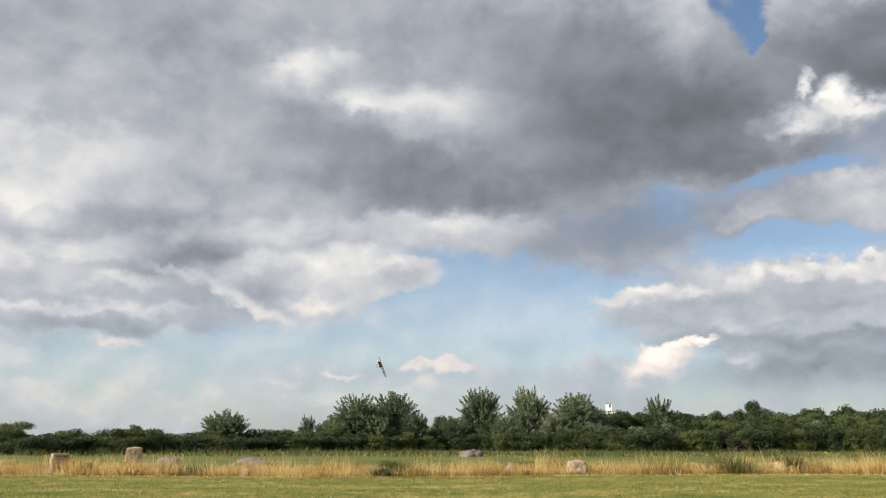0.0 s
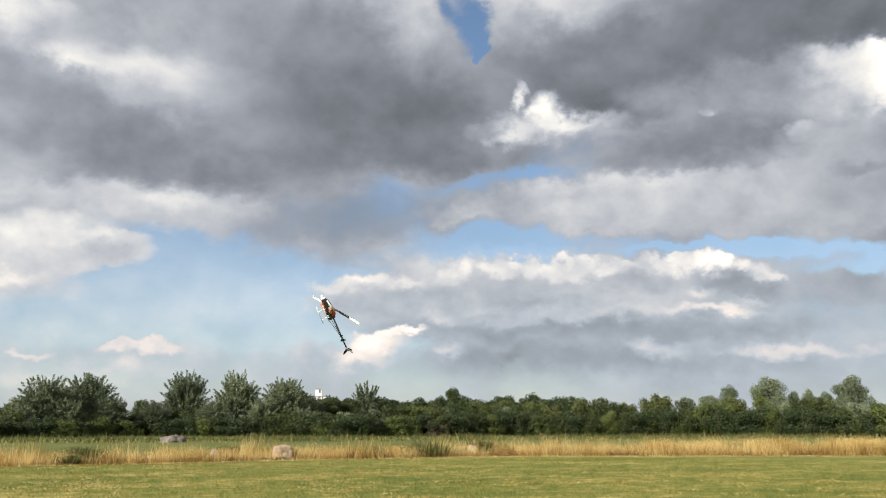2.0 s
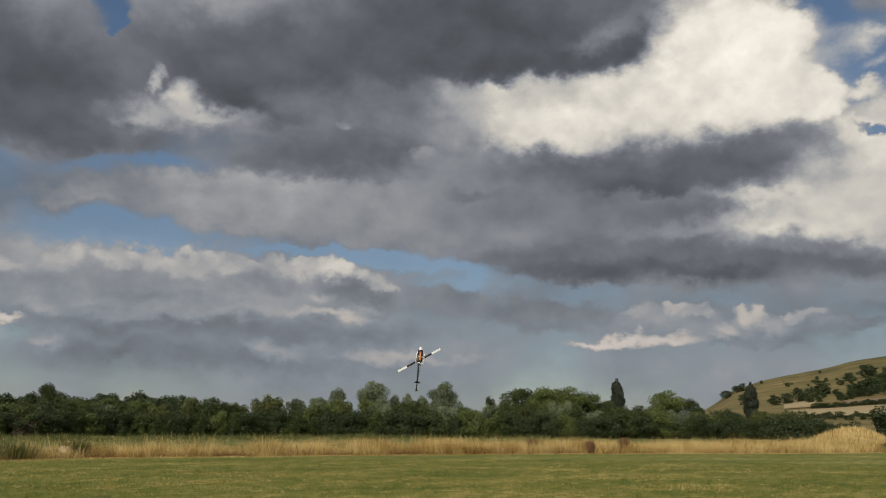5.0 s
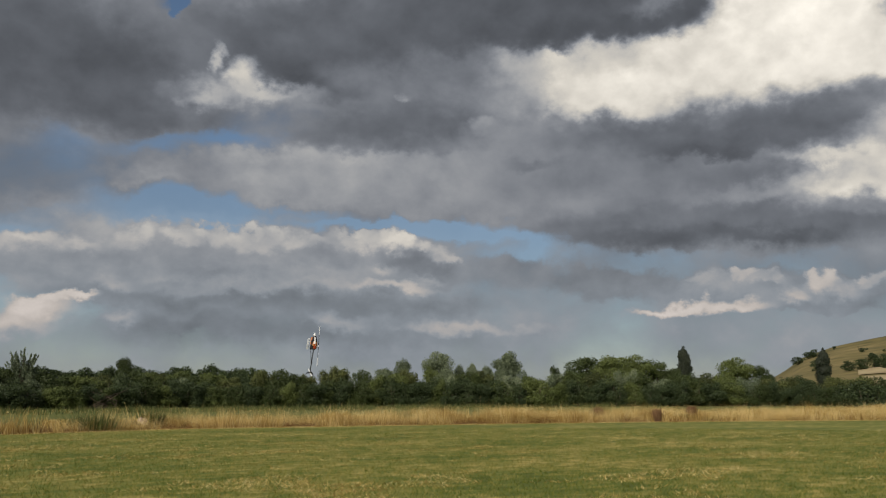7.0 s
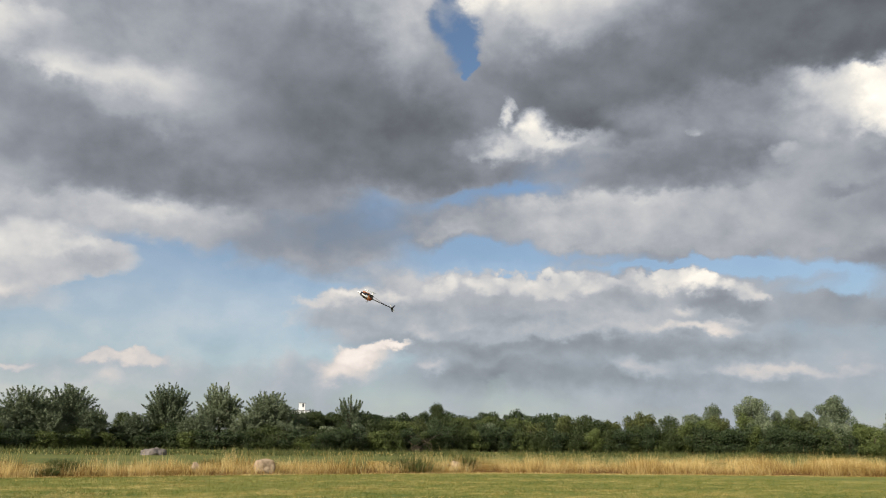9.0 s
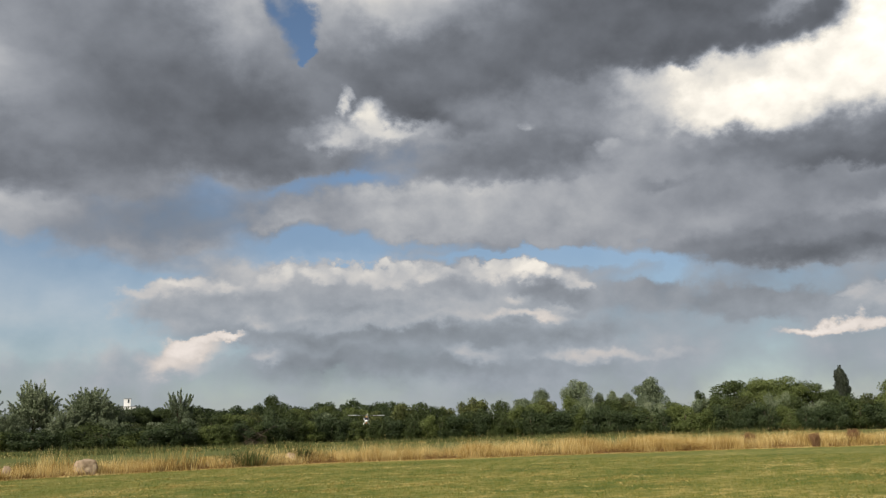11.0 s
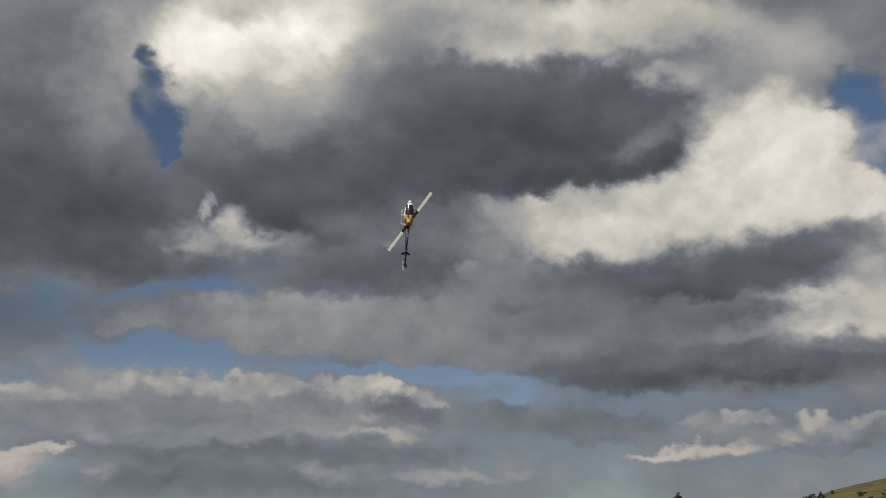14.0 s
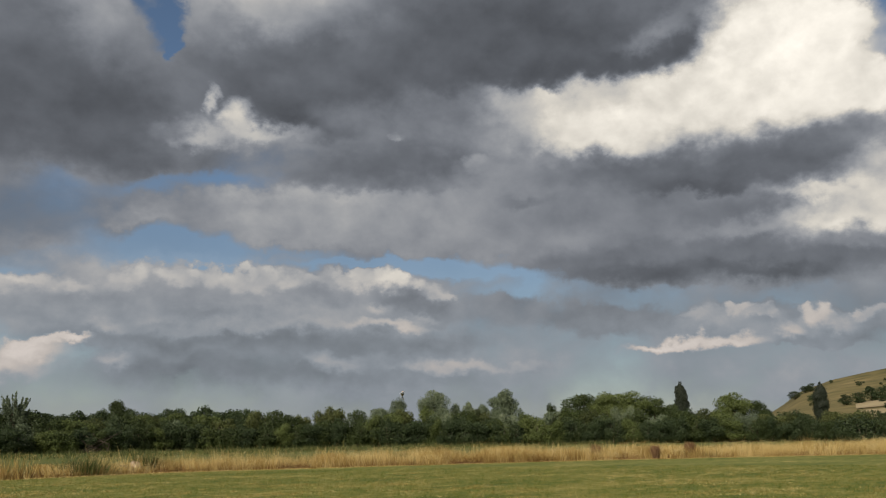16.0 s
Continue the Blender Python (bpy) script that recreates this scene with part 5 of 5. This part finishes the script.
def motions():
    walk(heli, [
        (0, pose(-4.07, 57.65, 6.50, -103.8, -43.5, -115.0)),
        (0.4, pose(-6.21, 49.36, 6.50, -82.5, -36.9, -120.2)),
        (0.6, pose(-6.28, 44.34, 5.88, -81.5, -39.6, -121.5)),
        (0.8, pose(-6.02, 38.34, 5.34, -72.2, -38.7, -124.8)),
        (1, pose(-5.33, 32.37, 5.03, -52.5, -50.8, -146.6)),
        (1.2, pose(-4.46, 28.47, 4.71, -44.9, -46.0, -149.6)),
        (1.4, pose(-3.06, 26.14, 4.49, -34.2, -45.5, -159.3)),
        (1.5, pose(-2.13, 24.72, 4.45, -31.0, -49.2, -159.2)),
        (1.6, pose(-0.97, 21.81, 4.20, -16.4, -49.1, -161.3)),
        (1.8, pose(1.38, 20.77, 4.25, 16.4, -51.8, -165.6)),
        (2, pose(4.06, 19.39, 4.24, 8.1, -61.9, -165.2)),
        (2.1, pose(5.61, 18.79, 4.29, 30.2, -65.9, -178.2)),
        (2.2, pose(7.29, 18.20, 4.31, 40.9, -73.5, -173.6)),
        (2.3, pose(8.94, 17.67, 4.36, 42.0, -79.3, -159.3)),
        (2.4, pose(10.60, 17.11, 4.29, 23.4, -82.5, -120.2)),
        (2.5, pose(11.91, 16.47, 4.28, -5.1, -79.5, -80.3)),
        (2.6, pose(13.23, 16.09, 4.24, -6.6, -77.1, -72.2)),
        (2.7, pose(14.64, 16.20, 4.25, -7.8, -75.2, -68.6)),
        (2.8, pose(15.52, 16.09, 4.15, -8.9, -72.2, -64.4)),
        (2.9, pose(16.87, 16.89, 4.13, -12.0, -70.6, -62.3)),
        (3, pose(18.41, 18.19, 4.14, -15.1, -68.2, -59.6)),
        (3.1, pose(19.02, 19.01, 4.12, -15.1, -69.3, -59.4)),
        (3.2, pose(19.58, 19.86, 4.17, -14.6, -70.4, -59.5)),
        (4.2, pose(18.96, 20.41, 4.32, -25.6, -74.9, -77.1)),
        (5.3, pose(18.94, 20.54, 3.44, -26.8, -80.0, -106.0)),
        (5.4, pose(19.44, 20.07, 3.35, -29.9, -76.6, -74.2)),
        (5.5, pose(19.98, 19.53, 3.28, -12.7, -72.9, -57.5)),
        (5.6, pose(20.19, 19.33, 3.20, -0.3, -72.8, -57.5)),
        (5.7, pose(20.61, 19.62, 3.12, 9.4, -69.8, -55.3)),
        (5.8, pose(20.90, 20.05, 3.01, 19.5, -71.7, -55.3)),
        (5.9, pose(21.43, 20.96, 2.99, 38.2, -69.8, -53.4)),
        (6, pose(22.60, 22.62, 3.04, 25.1, -66.7, -12.0)),
        (6.1, pose(22.89, 23.73, 3.04, 25.7, -61.7, 9.7)),
        (6.2, pose(22.97, 25.03, 3.05, 18.2, -56.3, 32.6)),
        (6.3, pose(22.23, 25.69, 3.06, 3.8, -52.6, 49.2)),
        (6.4, pose(21.13, 25.97, 3.02, 7.8, -52.6, 51.0)),
        (6.5, pose(20.36, 26.56, 3.01, 14.7, -52.6, 52.7)),
        (6.6, pose(19.44, 26.62, 3.05, 29.5, -62.7, 54.3)),
        (6.7, pose(18.82, 27.06, 3.12, 53.7, -77.8, 56.4)),
        (6.8, pose(18.01, 27.00, 3.21, -93.9, -87.0, -129.9)),
        (6.9, pose(17.00, 26.46, 3.39, -143.3, -84.3, -69.3)),
        (7, pose(16.29, 26.31, 3.41, -145.1, -81.6, -56.5)),
        (7.1, pose(15.23, 25.80, 3.17, -139.6, -72.1, -40.5)),
        (7.2, pose(14.26, 25.79, 3.03, -112.0, -68.2, -36.4)),
        (7.3, pose(13.16, 25.48, 2.86, -97.7, -68.2, -34.1)),
        (7.4, pose(12.35, 25.88, 2.76, -77.9, -65.3, -43.2)),
        (7.5, pose(11.56, 26.35, 2.71, -58.5, -67.0, -56.6)),
        (7.6, pose(10.74, 26.91, 2.76, -25.5, -54.8, -89.9)),
        (7.7, pose(9.94, 27.74, 2.91, -1.8, -47.3, -108.4)),
        (7.8, pose(9.16, 28.52, 3.11, 15.7, -46.8, -112.3)),
        (7.9, pose(8.28, 28.78, 3.27, 57.5, -53.3, -129.7)),
        (8, pose(7.52, 28.98, 3.45, 98.6, -58.4, -145.1)),
        (8.1, pose(6.69, 29.17, 3.65, 124.8, -58.5, -166.3)),
        (8.2, pose(6.34, 29.24, 3.75, 123.6, -59.2, -164.5)),
        (8.9, pose(7.65, 29.63, 6.54, 159.6, -25.9, -178.6)),
        (9.6, pose(8.85, 29.87, 6.30, -153.1, 6.4, 167.6)),
        (10.3, pose(11.15, 29.84, 4.66, -92.1, 39.3, 155.0)),
        (10.4, pose(11.96, 30.10, 4.24, -79.5, 65.9, 147.8)),
        (10.5, pose(12.76, 30.35, 3.82, -91.7, 80.4, 133.9)),
        (10.6, pose(13.49, 30.61, 3.45, -147.6, 86.7, 83.7)),
        (10.7, pose(14.05, 30.93, 3.00, -3.7, 72.3, -117.9)),
        (10.8, pose(14.80, 31.70, 2.67, -1.7, 41.7, -116.1)),
        (11, pose(16.56, 34.20, 2.30, -1.4, 9.0, -116.0)),
        (11.2, pose(17.26, 34.39, 2.99, 16.8, -9.9, -116.4)),
        (11.4, pose(17.69, 34.12, 3.92, 38.8, -31.5, -116.7)),
        (11.5, pose(17.84, 34.01, 4.37, 37.5, -43.1, -127.0)),
        (11.6, pose(18.12, 33.82, 4.82, 8.9, -45.2, -117.3)),
        (11.7, pose(18.39, 33.61, 5.41, 1.6, -32.3, -119.7)),
        (11.8, pose(18.54, 33.46, 5.96, 19.3, 1.9, -121.1)),
        (11.9, pose(18.47, 32.79, 6.87, 55.0, 26.3, -91.8)),
        (12, pose(18.06, 31.73, 7.62, 81.2, 21.9, -63.7)),
        (12.1, pose(17.88, 31.10, 8.34, 100.1, 3.8, -39.4)),
        (12.2, pose(17.71, 30.44, 9.05, 102.7, -19.6, -34.5)),
        (12.3, pose(17.80, 30.19, 9.83, 105.9, -33.1, -39.3)),
        (12.4, pose(17.79, 29.76, 10.52, 110.4, -44.4, -45.5)),
        (12.5, pose(17.83, 29.30, 11.13, 117.8, -55.0, -54.7)),
        (12.6, pose(17.65, 28.53, 11.57, 132.8, -65.2, -71.7)),
        (12.7, pose(17.23, 27.41, 11.98, 147.6, -68.8, -87.9)),
        (12.8, pose(17.12, 26.72, 12.33, 153.3, -69.0, -94.4)),
        (12.9, pose(16.42, 25.22, 12.49, 159.5, -68.7, -101.2)),
        (13, pose(15.97, 24.14, 12.71, 172.9, -68.8, -115.8)),
        (13.1, pose(15.28, 22.73, 12.56, 175.7, -68.1, -119.3)),
        (13.2, pose(14.50, 21.16, 12.31, 178.3, -67.3, -122.6)),
        (13.3, pose(13.94, 19.94, 12.11, -179.5, -66.6, -123.3)),
        (13.4, pose(13.25, 18.62, 11.72, -176.4, -66.1, -123.9)),
        (13.5, pose(13.11, 18.08, 11.68, -171.4, -65.7, -124.4)),
        (13.6, pose(12.99, 17.58, 11.51, -159.5, -65.6, -124.9)),
        (13.7, pose(12.93, 17.06, 11.30, -151.7, -65.6, -125.3)),
        (13.8, pose(12.60, 16.22, 10.79, -149.0, -65.9, -125.7)),
        (13.9, pose(11.72, 14.74, 9.70, -172.1, -66.5, -120.8)),
        (14, pose(10.67, 13.28, 8.28, 177.0, -68.0, -114.8)),
        (14.1, pose(10.88, 13.43, 7.60, 172.7, -70.4, -116.0)),
        (14.2, pose(11.23, 13.82, 6.99, 167.6, -72.6, -114.0)),
        (14.3, pose(11.83, 14.50, 6.33, 178.1, -70.8, -127.3)),
        (14.4, pose(12.39, 15.19, 5.56, 171.8, -63.3, -121.1)),
        (14.5, pose(12.27, 15.08, 4.78, 173.3, -55.5, -123.0)),
        (14.6, pose(12.20, 15.00, 4.12, 174.3, -47.4, -124.4)),
        (14.7, pose(12.76, 15.78, 3.69, 174.8, -41.0, -125.1)),
        (14.8, pose(14.19, 17.62, 3.49, 175.0, -37.1, -125.5)),
        (14.9, pose(16.84, 21.01, 3.56, 175.1, -35.7, -125.5)),
        (15, pose(18.96, 23.81, 3.57, 175.1, -36.2, -125.3)),
        (15.1, pose(21.05, 26.62, 3.73, 175.1, -36.3, -125.2)),
        (15.2, pose(22.17, 28.27, 3.89, 175.1, -36.3, -125.0)),
        (15.3, pose(23.34, 29.88, 4.10, 175.2, -36.1, -124.9)),
        (15.4, pose(24.41, 31.57, 4.28, 175.3, -36.1, -124.7)),
        (15.5, pose(25.58, 33.20, 4.37, 175.3, -36.1, -124.6)),
        (15.6, pose(26.81, 34.78, 4.43, 175.4, -36.2, -124.6)),
        (15.7, pose(28.01, 36.39, 4.31, 175.4, -36.5, -124.6)),
        (15.8, pose(29.86, 38.75, 4.28, 175.6, -31.8, -125.1)),
        (16, pose(37.82, 49.05, 4.44, 176.2, -15.3, -126.5)),
    ])
    walk(rotor, [(t, pose(0, 0, 0, 0, 0, a)) for t, a in (
        (0, 175),
        (0.4, 216),
        (0.6, 215),
        (0.8, 235),
        (1, 170),
        (1.2, 120),
        (1.4, 142),
        (1.5, 126),
        (1.6, 175),
        (1.8, 105),
        (2, 126),
        (2.1, 151),
        (2.2, 169),
        (2.3, 192),
        (2.4, 200),
        (2.5, 210),
        (2.6, 217),
        (2.7, 225),
        (2.8, 229),
        (2.9, 227),
        (3, 224),
        (3.1, 225),
        (3.2, 227),
        (4.2, 233),
        (5.3, 242),
        (5.4, 257),
        (5.5, 273),
        (5.6, 283),
        (5.7, 360),
        (5.8, 366),
        (5.9, 362),
        (6, 376),
        (6.1, 390),
        (6.2, 415),
        (6.3, 431),
        (6.4, 457),
        (6.5, 477),
        (6.6, 497),
        (6.7, 518),
        (6.8, 523),
        (6.9, 540),
        (7, 513),
        (7.1, 554),
        (7.2, 572),
        (7.3, 585),
        (7.4, 591),
        (7.5, 601),
        (7.6, 604),
        (7.7, 609),
        (7.8, 609),
        (7.9, 622),
        (8, 627),
        (8.1, 620),
        (8.2, 612),
        (8.9, 641),
        (9.6, 612),
        (10.3, 566),
        (10.4, 556),
        (10.5, 537),
        (10.6, 519),
        (10.7, 500),
        (10.8, 500),
        (11, 450),
        (11.2, 521),
        (11.4, 536),
        (11.5, 525),
        (11.6, 474),
        (11.7, 452),
        (11.8, 528),
        (11.9, 454),
        (12, 384),
        (12.1, 422),
        (12.2, 428),
        (12.3, 421),
        (12.4, 425),
        (12.5, 437),
        (12.6, 454),
        (12.7, 466),
        (12.8, 472),
        (12.9, 470),
        (13, 458),
        (13.1, 449),
        (13.2, 441),
        (13.3, 434),
        (13.4, 421),
        (13.5, 403),
        (13.6, 387),
        (13.7, 377),
        (13.8, 373),
        (13.9, 343),
        (14, 328),
        (14.1, 335),
        (14.2, 364),
        (14.3, 390),
        (14.4, 412),
        (14.5, 435),
        (14.6, 450),
        (14.7, 461),
        (14.8, 473),
        (14.9, 481),
        (15, 487),
        (15.1, 503),
        (15.2, 536),
        (15.3, 567),
        (15.4, 573),
        (15.5, 574),
        (15.6, 571),
        (15.7, 570),
        (15.8, 572),
        (16, 551),
    )])


motions()
